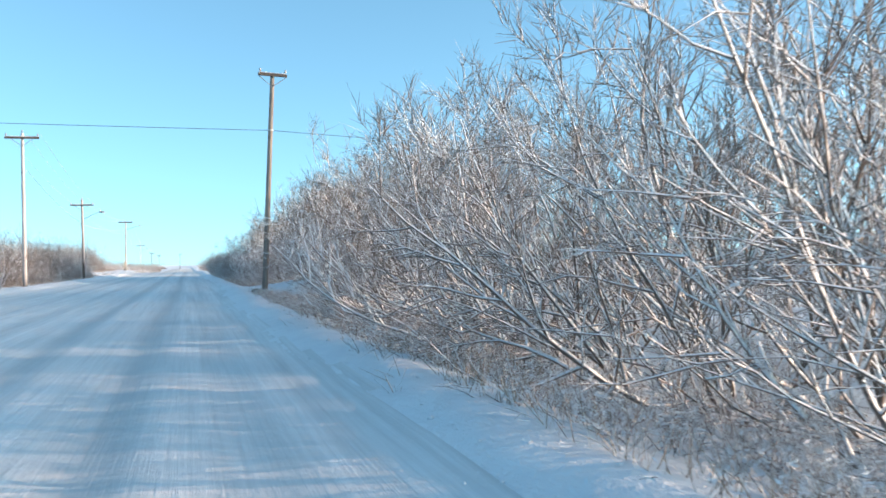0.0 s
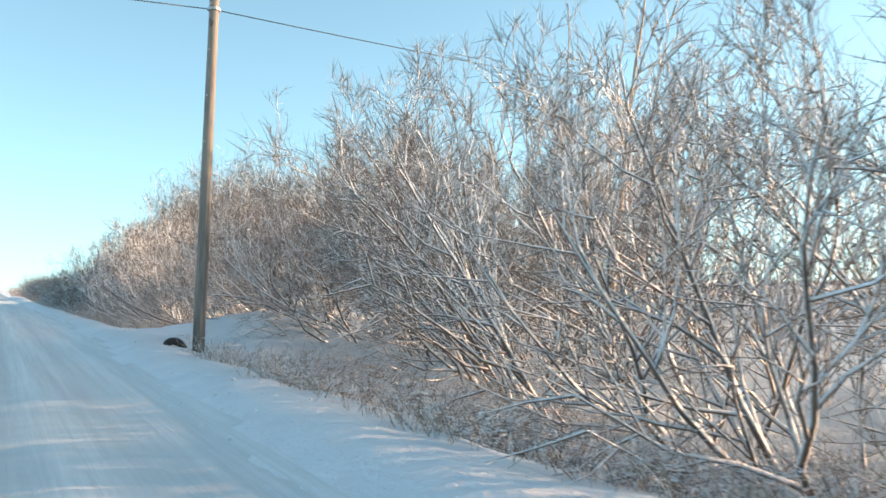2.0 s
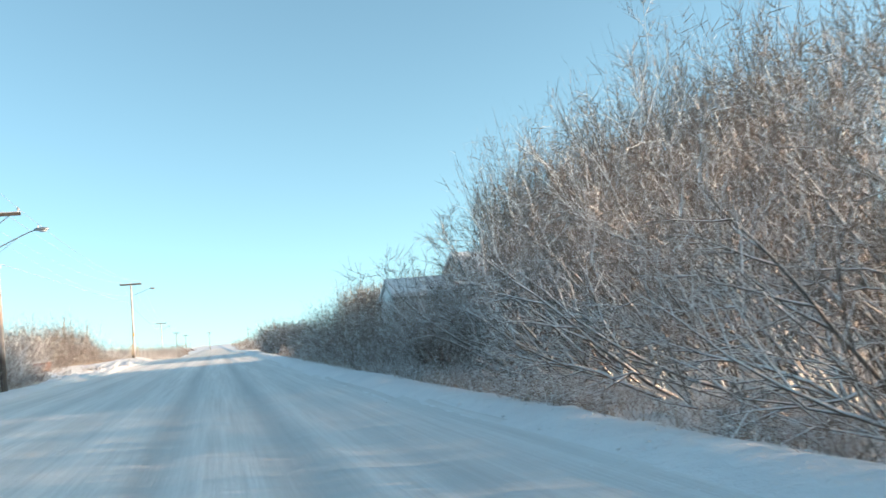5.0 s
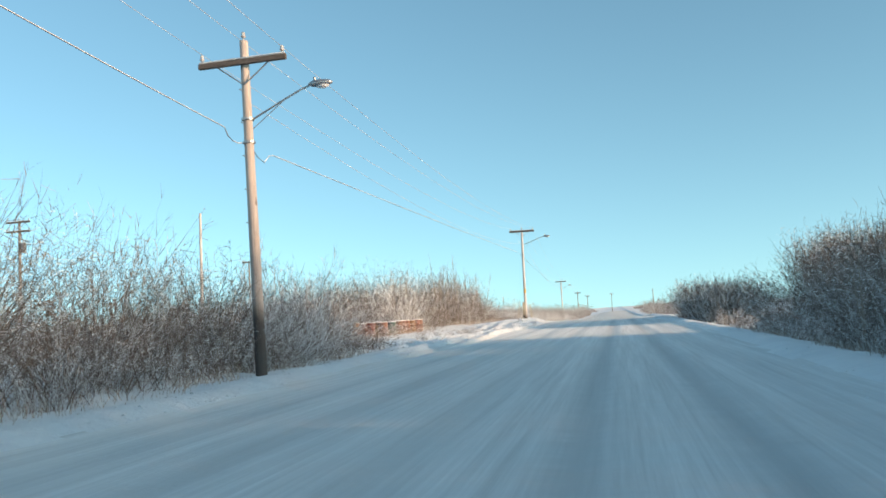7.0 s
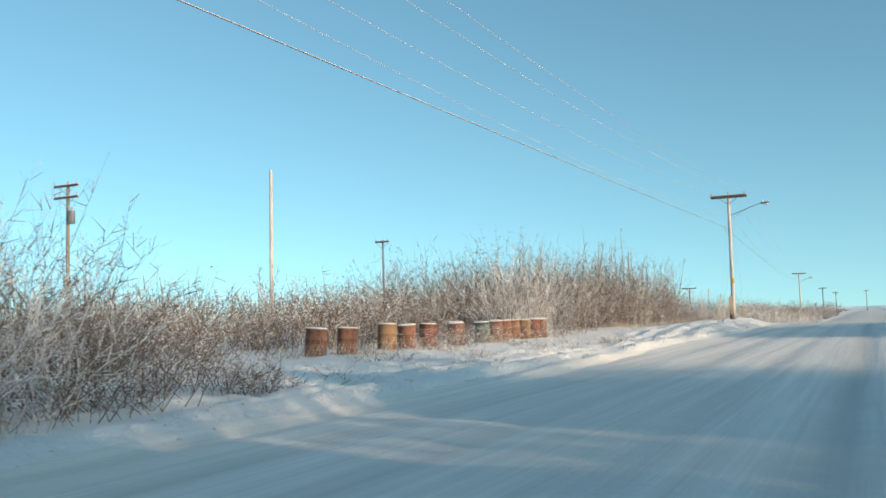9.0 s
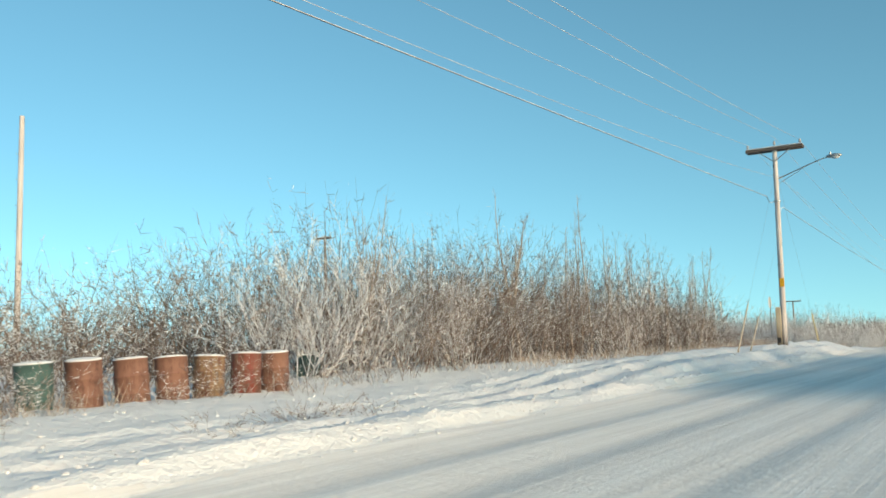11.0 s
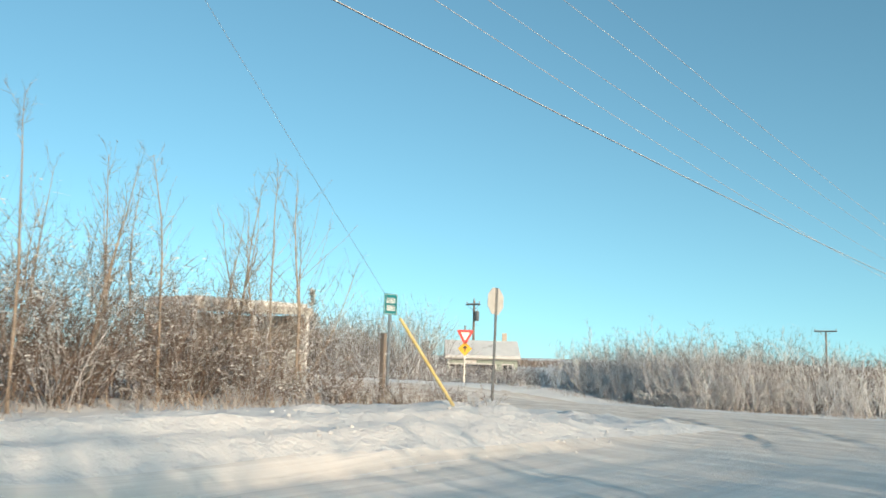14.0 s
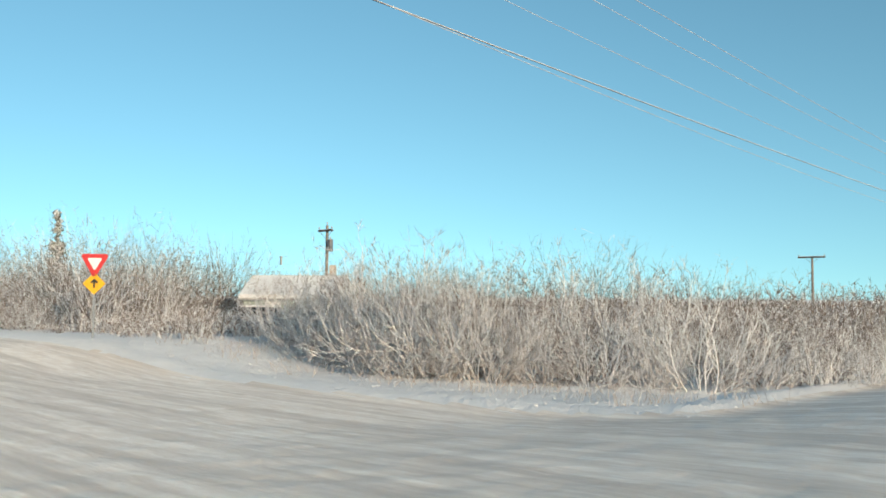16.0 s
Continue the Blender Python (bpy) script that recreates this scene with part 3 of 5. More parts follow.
def crooked_lines(seed, height, stems, limbs, boughs, twigs, lean=(0, 0), spread=55, thick=0.05, base=0.7, twig=0.0042):
    """Crooked stems that fan out from one foot, fork into limbs and boughs and end in a dense haze of short twigs."""
    rng = np.random.default_rng(seed)
    bars, fine, tips = [], [], []

    def twiggy(line, count, size):
        last = len(line) - 1
        for g in rng.uniform(0.15, 1.0, count):
            j = min(int(g * last), last - 1)
            q = line[j] + (line[j + 1] - line[j]) * (g * last - j)
            along = line[j + 1] - line[j]
            d = offshoot(rng, along / (np.linalg.norm(along) + 1e-9), 18, 62) + np.array((0, 0, 0.18))
            fine.append((np.array((q, q + d * size * rng.uniform(0.5, 1.2))), (twig, twig * 0.4)))
            if rng.random() < 0.05:
                tips.append(q)

    for k in range(stems):
        a = 2 * np.pi * (k + rng.uniform(-0.4, 0.4)) / stems
        t = radians(spread) * math.sqrt(rng.uniform(0.02, 1.0))
        d = np.array((np.sin(t) * np.cos(a) + lean[0], np.sin(t) * np.sin(a) + lean[1], np.cos(t)))
        p = np.array((np.cos(a), np.sin(a), 0)) * base * rng.uniform(0.2, 1) + np.array((0, 0, -0.25))
        d /= np.linalg.norm(d)
        stem, _ = grow(rng, p, d, height * rng.uniform(0.80, 1.02) * (1 - 0.5 * (1 - d[2])), 8, 0.13, 0.07)
        r0 = thick * rng.uniform(0.55, 1.1)
        bars.append((stem, r0 * np.linspace(1, 0.16, 9)))
        for f in np.linspace(0.14, 0.97, limbs) + rng.normal(0, 0.03, limbs):
            i = int(np.clip(f * 8, 0, 7))
            along = stem[i + 1] - stem[i]
            along /= np.linalg.norm(along)
            q = stem[i] + (stem[i + 1] - stem[i]) * np.clip(f * 8 - i, 0, 1)
            long = height * rng.uniform(0.24, 0.46) * (1.12 - 0.72 * f)
            limb, _ = grow(rng, q, offshoot(rng, along, 22, 58), long, 4, 0.17, 0.09)
            r1 = r0 * (1 - 0.8 * f) * 0.62 + 0.0045
            bars.append((limb, r1 * np.linspace(1, 0.25, 5)))
            if rng.random() < 0.4:
                tips.append(q)
            for g in rng.uniform(0.2, 1.0, boughs):
                j = min(int(g * 4), 3)
                along = limb[j + 1] - limb[j]
                along /= np.linalg.norm(along)
                o = limb[j] + (limb[j + 1] - limb[j]) * (g * 4 - j)
                bough, _ = grow(rng, o, offshoot(rng, along, 20, 60), long * rng.uniform(0.28, 0.60) * (1.2 - 0.5 * g), 2, 0.2, 0.08)
                bars.append((bough, (r1 * 0.45 + 0.0028) * np.linspace(1, 0.3, 3)))
                twiggy(bough, twigs, 0.034 * height + 0.09)
            twiggy(limb, twigs, 0.04 * height + 0.08)
    return bars, fine, tips


def clumps(rng, places, size):
    """Small uneven lumps of snow."""
    P = np.array(places)
    m = len(P)
    dirs = np.array([(1, 0, 0), (0, 1, 0), (-1, 0, 0), (0, -1, 0), (0, 0, 0.7), (0, 0, -0.5)])
    r = size * rng.uniform(0.5, 1.3, (m, 6, 1))
    V = P[:, None] + dirs[None] * r
    t = np.array([(0, 1, 4), (1, 2, 4), (2, 3, 4), (3, 0, 4), (1, 0, 5), (2, 1, 5), (3, 2, 5), (0, 3, 5)])
    return V.reshape(-1, 3), (t[None] + 6 * np.arange(m)[:, None, None]).reshape(-1, 3)


def make_shrub(seed, lines, bark, **how):
    bars, fine, tips = lines(seed, **how)
    ob = new("shrub", mesh_of("shrub", *strands(bars), bark))
    tw = tagged(new("twig_growth", mesh_of("twig_growth", *ribbons(fine), TWIG)), kind="stuff")
    tw.parent = ob
    sn = tagged(new("snow_clumps", mesh_of("snow_clumps", *clumps(np.random.default_rng(seed + 7), tips, 0.026), SNOW)), kind="stuff")
    sn.parent = ob
    return ob


def make_tree(seed, height, reach=1.0):
    """A slender, nearly straight stem, sometimes forked low down, with short rising branches and sparse twigs."""
    rng = np.random.default_rng(seed)
    trunk, limbs, fine = [], [], []
    line, _ = grow(rng, np.array((0, 0, -0.3)), np.array((rng.normal(0, 0.06), rng.normal(0, 0.06), 1.0)), height, 12, 0.045, 0.05)
    trunk.append((line, np.linspace(0.043, 0.006, 13)))
    for _ in range(rng.integers(0, 3)):
        i = rng.integers(1, 5)
        fork, _ = grow(rng, line[i], twist(rng, np.array((0, 0, 1.0)), 0.16), height * (0.86 - i / 12), 10, 0.05, 0.06)
        trunk.append((fork, np.linspace(0.030, 0.005, 11)))
    for stem, _ in list(trunk):
        last = len(stem) - 2
        for _ in range(22):
            f = rng.uniform(0.22, 1.0)
            i = min(int(f * (last + 1)), last)
            a = rng.uniform(0, 2 * np.pi)
            d = np.array((np.cos(a), np.sin(a), rng.uniform(0.7, 1.7)))
            br, _ = grow(rng, stem[i] + (stem[i + 1] - stem[i]) * rng.random(), d / np.linalg.norm(d), reach * height * rng.uniform(0.05, 0.17) * (1.35 - f), 4, 0.12, 0.10)
            limbs.append((br, np.linspace(0.010 * (1.3 - f), 0.0025, 5)))
            for _ in range(7):
                j = rng.integers(0, 4)
                s = br[j] + (br[j + 1] - br[j]) * rng.random()
                dt = twist(rng, (br[j + 1] - br[j]) / np.linalg.norm(br[j + 1] - br[j]), 0.45)
                fine.append((np.array((s, s + dt * rng.uniform(0.08, 0.24))), (0.0034, 0.0014)))
    ob = new("bare_tree", mesh_of("bare_tree", *strands(trunk, 5), TREE_BARK))
    for name, shape, mat in (("limb_growth", strands(limbs), TREE_BARK), ("twig_growth", ribbons(fine), TWIG)):
        c = tagged(new(name, mesh_of(name, *shape, mat)), kind="stuff")
        c.parent = ob
    return ob


def undergrowth(seed, x0, x1, y0, y1, per_metre, tall, wide=1.0, twigs=6, flecks=2, label="dense leafless frosted undergrowth in open snow", fan=0.82, bark=None):
    """Slender wands that stand close together over a stretch of land, each with side twigs and flecks of snow; tall is a height or a function of the place."""
    rng = np.random.default_rng(seed)
    m = int((x1 - x0) * (y1 - y0) * per_metre)
    c = max(8, m // 16)
    cx, cy = rng.uniform(x0, x1, c), rng.uniform(y0, y1, c)
    own = rng.integers(0, c, m)
    ch = (tall(cx, cy) if callable(tall) else np.full(c, float(tall))) * (1 + 0.16 * wobble(0.7 * cx, 0.6 * cy)) * rng.uniform(0.78, 1.06, c)
    h = ch[own]
    ok = (h > 0.25) & (road_edge(cx, cy)[own] > 0.9)
    own, h = own[ok], h[ok]
    m = len(h)
    u, a = rng.random(m), rng.uniform(0, 2 * np.pi, m)
    reach = h * fan * np.sqrt(u) + 0.15
    top = 1.20 * h * np.sqrt(1 - min(0.80, fan) * u) * (1 - 0.26 * rng.random(m))
    x, y = cx[own] + rng.normal(0, 0.22, m), cy[own] + rng.normal(0, 0.22, m)
    z = lie(x, y) - 0.06
    tx, ty = x + np.cos(a) * reach, y + np.sin(a) * reach
    bend = rng.normal(0, 0.05, (m, 2)) * h[:, None]
    p = np.stack([np.column_stack([x, y, z]), np.column_stack([x + (tx - x) * 0.42 + bend[:, 0], y + (ty - y) * 0.42 + bend[:, 1], z + top * 0.56]), np.column_stack([tx, ty, z + top])], 1)
    w = wide * rng.uniform(0.6, 1.3, (m, 1))
    lines = [(p[:, :2], np.column_stack([w * 0.0062, w * 0.0042])), (p[:, 1:], np.column_stack([w * 0.0042, w * 0.0012]))]
    fine, snow = [], []
    for k in range(twigs + flecks):
        f = 0.1 + 0.88 * rng.random((m, 1)) ** 0.6
        q = np.where(f < 0.5, p[:, 0] + (p[:, 1] - p[:, 0]) * f * 2, p[:, 1] + (p[:, 2] - p[:, 1]) * (f * 2 - 1))
        d = rng.normal(0, 0.62, (m, 3)) + 0.5 * (p[:, 2] - p[:, 1]) / (h[:, None] * 0.5) + np.array((0, 0, 0.12))
        d /= np.linalg.norm(d, axis=1, keepdims=True)
        if k < twigs:
            e = q + d * rng.uniform(0.12, 0.28, (m, 1)) * (0.55 + h[:, None] * 0.22)
            fine.append((np.stack([q, e], 1), np.column_stack([w * 0.0052, w * 0.0020])))
        else:
            q = q + rng.normal(0, 0.12, (m, 3)) * (1, 1, 0.3)
            e = q + d * np.array((1, 1, 0.3)) * rng.uniform(0.04, 0.11, (m, 1))
            snow.append((np.stack([q, e], 1), np.column_stack([w * 0.0075, w * 0.0045])))
    ob = tagged(new("thicket", mesh_of("thicket", *blades(lines, seed), bark or WAND)), label, "thicket", kind="stuff")
    for name, store, mat in (("twig_growth", fine, TWIG), ("snow_flecks", snow, SNOW)):
        if store:
            tagged(new(name, mesh_of(name, *blades(store, seed + 1), mat)), kind="stuff").parent = ob
    return ob


FRONT = [make_shrub(11 + k, crooked_lines, STEM, height=6.2, stems=10, limbs=10, boughs=5, twigs=8, lean=(-0.28, 0.10 * (k - 2)), spread=54, thick=0.052, base=0.8, twig=0.0044) for k in range(5)]
WILLOW = [make_shrub(31 + k, crooked_lines, FROSTED, height=3.3, stems=10, limbs=7, boughs=4, twigs=4, spread=62, thick=0.026, base=0.5, twig=0.0040) for k in range(5)]
HOAR = bark_material("hoar_branch_bark", (0.10, 0.08, 0.066), (0.30, 0.24, 0.19), -0.85, -0.25, 0.28, 1.0)
CORNER = [make_shrub(131 + k, crooked_lines, HOAR, height=4.6, stems=15, limbs=8, boughs=4, twigs=3, spread=60, thick=0.040, base=0.8, twig=0.0044) for k in range(4)]
PLAIN = [make_shrub(51 + k, shrub_lines, FROSTED, height=4.0, stems=11, sides=9, twigs=7, spread=32, lift=0.07, base=0.7, thick=0.018, segs=6, low=0.16, wild=0.6, twig=0.006) for k in range(4)]
TREES = [make_tree(91 + k, 5.4) for k in range(4)]
ASPENS = [make_tree(191 + k, 5.2, 1.9) for k in range(4)]
BROAD = [make_tree(291 + k, 5.2, 3.4) for k in range(2)]
LOOSE = [shrub_lines(71 + k, height=3.6, stems=8, sides=6, twigs=6, spread=46, lift=0.08, base=0.6, thick=0.030, segs=5, wild=0.55)[:2] for k in range(4)]
LOOSE = [(strands(b), ribbons([(l, (0.012, 0.005)) for l, _ in f])) for b, f in LOOSE]
for o in FRONT:
    tagged(o, "tall snow-dusted roadside shrub arching over a ditch", "shrub", "tall shrubs beside the road")
for o in WILLOW:
    tagged(o, "snow-dusted bare willow shrub at the road edge", "shrub", "willow shrubs beside the road")
for o in CORNER:
    tagged(o, "broad crooked shrub white with hoar frost beside the side road", "shrub", "frosted corner shrubs")
for o in PLAIN:
    tagged(o, "bare brown upright shrub with frosted twigs", "shrub", "shrubs of the thicket")
for o in ASPENS:
    tagged(o, "bare aspen with rising frosted branches beside a thicket", "tree", "bare aspens by the bus stop")
for o in BROAD:
    tagged(o, "broad bare tree with crooked frosted branches behind a bus shelter", "tree", "bare aspens by the bus stop")
for o in TREES:
    tagged(o, "slender leafless young tree rising over a thicket", "tree", "young trees of the thicket")
used_once = set()
loose_stems, loose_twigs = [], []
place_rng = np.random.default_rng(5)


def stand(kinds, x, y, scale=1.0, turn=None, tilt=4.0):
    """Sets one shrub or tree down; the first of each kind is used itself, the rest are copies. Kind LOOSE goes into the joined background growth."""
    k = place_rng.integers(len(kinds))
    s = scale * place_rng.uniform(0.88, 1.12)
    m = pose(x, y, float(lie(x, y)), place_rng.normal(0, tilt), place_rng.normal(0, tilt), place_rng.uniform(0, 360) if turn is None else turn + place_rng.normal(0, 22)) @ Matrix.Diagonal((s, s, s * place_rng.uniform(0.92, 1.1), 1))
    if kinds is LOOSE:
        M = np.array(m)
        for store, (v, f) in ((loose_stems, LOOSE[k][0]), (loose_twigs, LOOSE[k][1])):
            store.append((v @ M[:3, :3].T + M[:3, 3], f))
        return
    ob = kinds[k]
    if ob not in used_once:
        used_once.add(ob)
        ob.matrix_basis = m
    else:
        copy_thing(ob, m)


def joined(store):
    base, vs, fs = 0, [], []
    for v, f in store:
        vs.append(v)
        fs.append(f + base)
        base += len(v)
    return np.concatenate(vs), np.concatenate(fs)


def rows(kinds, x0, x1, y0, y1, step, scale, chance=1.0, turn=None, loose=0.45):
    """Shrubs over a stretch of land, on a loose grid."""
    ys = np.arange(y0, y1, step)
    xs = np.arange(x0, x1 + 0.01, step) if x1 > x0 else np.array([x0])
    for y in ys:
        for x in xs:
            if place_rng.random() < chance:
                px, py = x + place_rng.normal(0, loose * step * 0.6), y + place_rng.normal(0, loose * step * 0.6)
                stand(kinds, px, py, scale(px, py) if callable(scale) else scale, turn)


def by(*stops):
    """A height that changes along y, from (y, height) pairs."""
    ys, hs = zip(*stops)
    return lambda x, y: np.interp(y, ys, hs)


# east side: a tall thicket up to the small house, lower growth beyond it
rows(FRONT, 7.6, 7.6, 8.0, 39.5, 2.15, 1.04, 1.0, 0)
rows(FRONT, 9.0, 9.0, 39.5, 45.0, 1.6, 0.98, 1.0, 0)
rows(FRONT, 9.2, 9.2, 45.5, 54.0, 1.6, 0.95, 1.0, 0)
rows(FRONT, 7.6, 7.6, 55.0, 68.0, 1.7, 0.86, 1.0, 0)
rows(FRONT, 9.0, 9.0, 68.0, 81.0, 1.7, 1.0, 1.0, 0)
rows(FRONT, 11.4, 11.4, 75.5, 87.0, 2.4, 1.08, 1.0, 0)
rows(FRONT, 10.8, 10.8, 38.0, 46.0, 3.6, 1.10, 1.0, 0)
rows(ASPENS, 9.8, 9.8, 14.0, 42.0, 5.0, 1.15)
rows(WILLOW, 5.5, 5.5, 6.0, 41.0, 1.7, 0.45, 0.9)
rows(WILLOW, 5.4, 5.4, 55.0, 80.0, 1.9, 0.48, 0.9)
rows(WILLOW, 5.4, 5.4, 83.0, 112.5, 1.7, 0.92)
rows(FRONT, 8.9, 8.9, 84.5, 91.0, 1.7, 0.64, 1.0, 0)
rows(LOOSE, 5.8, 5.8, 136.0, 160.0, 1.8, 0.8)
rows(LOOSE, 6.2, 9.4, 204.0, 290.0, 4.0, 0.75)
# west side: willows at the verge up to the drums
rows(WILLOW, -10.6, -10.6, 64.0, 93.0, 2.1, 1.0)
rows(PLAIN, -11.2, -11.2, 92.0, 100.0, 1.2, 0.80)
rows(WILLOW, -10.3, -10.3, 94.0, 99.0, 1.5, 0.86)
rows(CORNER, -10.5, -10.5, 99.6, 107.0, 1.5, 0.76)
rows(LOOSE, -45.0, -24.0, 84.0, 150.0, 7.0, 0.7)
rows(LOOSE, -12.0, -9.5, 20.0, 64.0, 2.5, 0.8)
# west side: the thicket behind the drums and along to the bus stop
rows(CORNER, -15.4, -14.2, 134.6, 140.5, 1.3, 0.92)
rows(PLAIN, -15.4, -13.0, 138.0, 165.5, 2.1, lambda x, y: 0.84 - 0.016 * max(0, y - 150))
rows(TREES, -17.0, -13.0, 138.0, 152.0, 2.4, 0.92, 0.8)
rows(TREES, -17.0, -13.4, 152.0, 158.0, 2.0, 0.66, 0.8)
rows(ASPENS, -17.0, -13.4, 152.5, 165.0, 1.6, 0.70, 0.9)
for x, y, size in ((-14.0, 164.0, 0.92), (-14.4, 163.2, 0.84), (-14.8, 164.9, 0.88)):
    stand(BROAD, x, y, size)
for x, y, size in ((-13.6, 147.9, 1.14), (-13.8, 150.7, 1.12), (-14.4, 148.8, 1.04), (-13.7, 143.2, 1.1)):
    stand(TREES, x, y, size)
rows(WILLOW, -12.0, -12.0, 149.0, 166.5, 2.2, 0.40, 0.8)
# saplings in front of the small house
for x, y, size in ((6.3, 94.8, 0.92), (6.9, 95.6, 0.86), (6.6, 93.8, 0.80), (5.6, 96.2, 0.80), (4.7, 97.6, 0.74)):
    stand(TREES, x, y, size)
# north-west corner beyond the side road
TOPS = lambda x: np.interp(x, (-26.8, -25.6, -24.4, -21.5, -19.5, -18.0, -16.5, -15, -13, -10.5, -8, -6), (1.2, 2.6, 3.5, 3.5, 3.7, 4.3, 4.5, 4.2, 3.8, 3.2, 2.4, 1.5))
for x, y in ((-24.7, 191.0), (-23.4, 190.8), (-22.0, 190.6), (-20.8, 190.0), (-19.3, 189.7), (-17.8, 189.4), (-16.4, 189.4), (-15.1, 189.8), (-13.8, 190.4), (-12.6, 191.1), (-11.5, 191.8), (-10.5, 192.6), (-9.5, 193.6), (-8.6, 194.8), (-7.9, 196.2), (-7.4, 197.8)):
    tall = float(TOPS(x)) / 4.0
    stand(WILLOW, x, y + 0.4, 0.72 * tall)
    stand(CORNER, x + 0.5, y + 1.2, 0.84 * tall)
    stand(CORNER, x - 0.4, y + 2.8, 0.92 * tall)
stand(CORNER, -17.4, 191.6, 1.24)
stand(CORNER, -16.2, 191.4, 1.16)
stand(CORNER, -18.9, 192.2, 1.02)
stand(CORNER, -14.6, 191.4, 1.02)
for x, y, size in ((-45.2, 203.2, 0.95), (-43.6, 202.8, 0.82), (-47.0, 203.8, 1.0), (-48.8, 203.4, 0.95), (-50.6, 204.0, 1.0)):
    stand(ASPENS, x, y, size)
rows(WILLOW, -31.0, -25.0, 189.6, 190.2, 1.5, 0.28)
rows(LOOSE, -8.6, -7.4, 200.0, 240.0, 2.4, 0.5)
rows(LOOSE, -25.0, -10.0, 208.0, 245.0, 5.0, 0.9)
rows(LOOSE, -9.0, -8.0, 240.0, 330.0, 3.6, 0.8)
rows(WILLOW, -46.0, -33.0, 188.6, 189.2, 1.9, 1.0)
thicket = tagged(new("thicket", mesh_of("thicket", *joined(loose_stems), STEM)), "dense leafless frosted undergrowth in open snow", "thicket", kind="stuff")
tw = tagged(new("twig_growth", mesh_of("twig_growth", *joined(loose_twigs), TWIG)), kind="stuff")
tw.parent = thicket

BRUSH = "dense leafless brush with frosted twigs and snow flecks"
undergrowth(201, 8.6, 11.5, 2, 60, 8, by((2, 3.6), (46, 3.6), (60, 2.6)), 1.15, 8, 5, BRUSH, bark=STEM)
undergrowth(202, 8.0, 12.0, 53, 93, 12, by((53, 2.6), (74, 2.8), (78, 3.9), (86, 3.6), (93, 2.9)), 1.2, 9, 6, BRUSH, bark=STEM)
# Tall growth hidden behind the front row, added to shade the west verge.
undergrowth(203, 12.0, 17.0, 73.5, 96, 28, 8.3, 1.8, 9, 0, BRUSH, 0.3)
# Unseen tall strip beyond the houses, added only to shade the west verge.
undergrowth(208, 20.0, 25.0, 86, 107, 9, 9.4, 4.0, 9, 0, BRUSH, 0.2)
undergrowth(230, 14.0, 19.0, 8, 62, 9, 1.7, 1.7, 6, 0, "dead straw-coloured brush behind roadside shrubs", bark=STRAW)
# Hidden deeper row, added to shade the road north of the small house.
undergrowth(219, 7.0, 10.5, 100.5, 113.5, 22, 3.9, 1.5, 8, 2, BRUSH)
undergrowth(209, 3.9, 6.8, 3, 42, 40, 0.45, 0.6, 4, 6, BRUSH)
undergrowth(210, 4.1, 6.8, 54, 84, 30, 0.5, 0.6, 4, 6, BRUSH)
undergrowth(204, 4.4, 8.0, 83, 113, 26, lambda x, y: (0.6 + 2.6 * smooth(4.2, 5.6, x)) * (1 - 0.75 * smooth(110, 113, y)), 1.15, 7, 3, BRUSH)
undergrowth(205, 5.0, 9.0, 113, 136, 8, 1.0, 1.5, 6, 2, BRUSH)
undergrowth(206, 5.0, 9.5, 136, 163, 30, 3.2, 1.9, 7, 2, BRUSH)
# Unseen tall growth, added to throw shade across the road west of it.
undergrowth(231, 13.0, 18.0, 130, 150, 30, 5.4, 2.2, 9, 0, BRUSH, 0.3)
undergrowth(207, 5.0, 9.0, 161, 300, 2.2, by((161, 0.7), (198, 0.8), (206, 2.0), (300, 2.2)), 3.0, 7, 2, BRUSH)
WEST = by((62, 3.6), (88, 3.9), (92, 3.8), (95, 3.5), (98, 3.0), (101, 2.8), (103, 3.1), (105, 3.0), (107, 2.1), (109, 0.8))
undergrowth(211, -12.6, -9.2, 62, 109, 30, lambda x, y: WEST(x, y) * (0.28 + 0.72 * smooth(-9.1, -10.6, x)), 1.1, 9, 2, BRUSH)
undergrowth(212, -17.0, -12.6, 64, 112, 8, 2.2, 1.9, 7, 2, BRUSH)
undergrowth(213, -24.0, -14.9, 108, 136, 10, by((108, 1.7), (118, 2.2), (127, 2.7), (136, 3.0)), 1.5, 7, 3, BRUSH)
undergrowth(214, -46.0, -24.0, 80, 160, 1.3, 2.6, 4.0, 7, 1, BRUSH)
MAIN = by((134, 3.2), (137, 4.4), (150, 4.1), (157, 3.7), (161, 2.9), (166, 2.1))
undergrowth(215, -16.8, -12.6, 134.5, 166, 22, lambda x, y: MAIN(x, y) * (0.35 + 0.65 * smooth(-12.5, -13.8, x)) * np.where((x > -15.0) & (y < 135), 0, 1), 1.15, 7, 5, BRUSH)
undergrowth(216, -24.0, -16.8, 134, 163, 13, lambda x, y: MAIN(x, y), 1.9, 7, 2, BRUSH)
undergrowth(218, -13.2, -12.3, 118, 135, 22, 0.85, 0.8, 6, 3, BRUSH)
undergrowth(220, -12.4, -8.8, 108, 138, 3, 0.35, 0.7, 6, 2, BRUSH)
undergrowth(226, -17.0, -14.2, 156.5, 164.0, 26, 2.3, 1.1, 8, 3, BRUSH)
undergrowth(217, -16.0, -11.4, 160, 167.5, 14, 0.7, 1.0, 5, 2, BRUSH)
NORTH = lambda x: np.interp(x, (-26, -21, -18.5, -16, -13, -10, -8, -6.5), (190.9, 190.2, 189.3, 189.0, 190.2, 192.4, 195.0, 199.0))
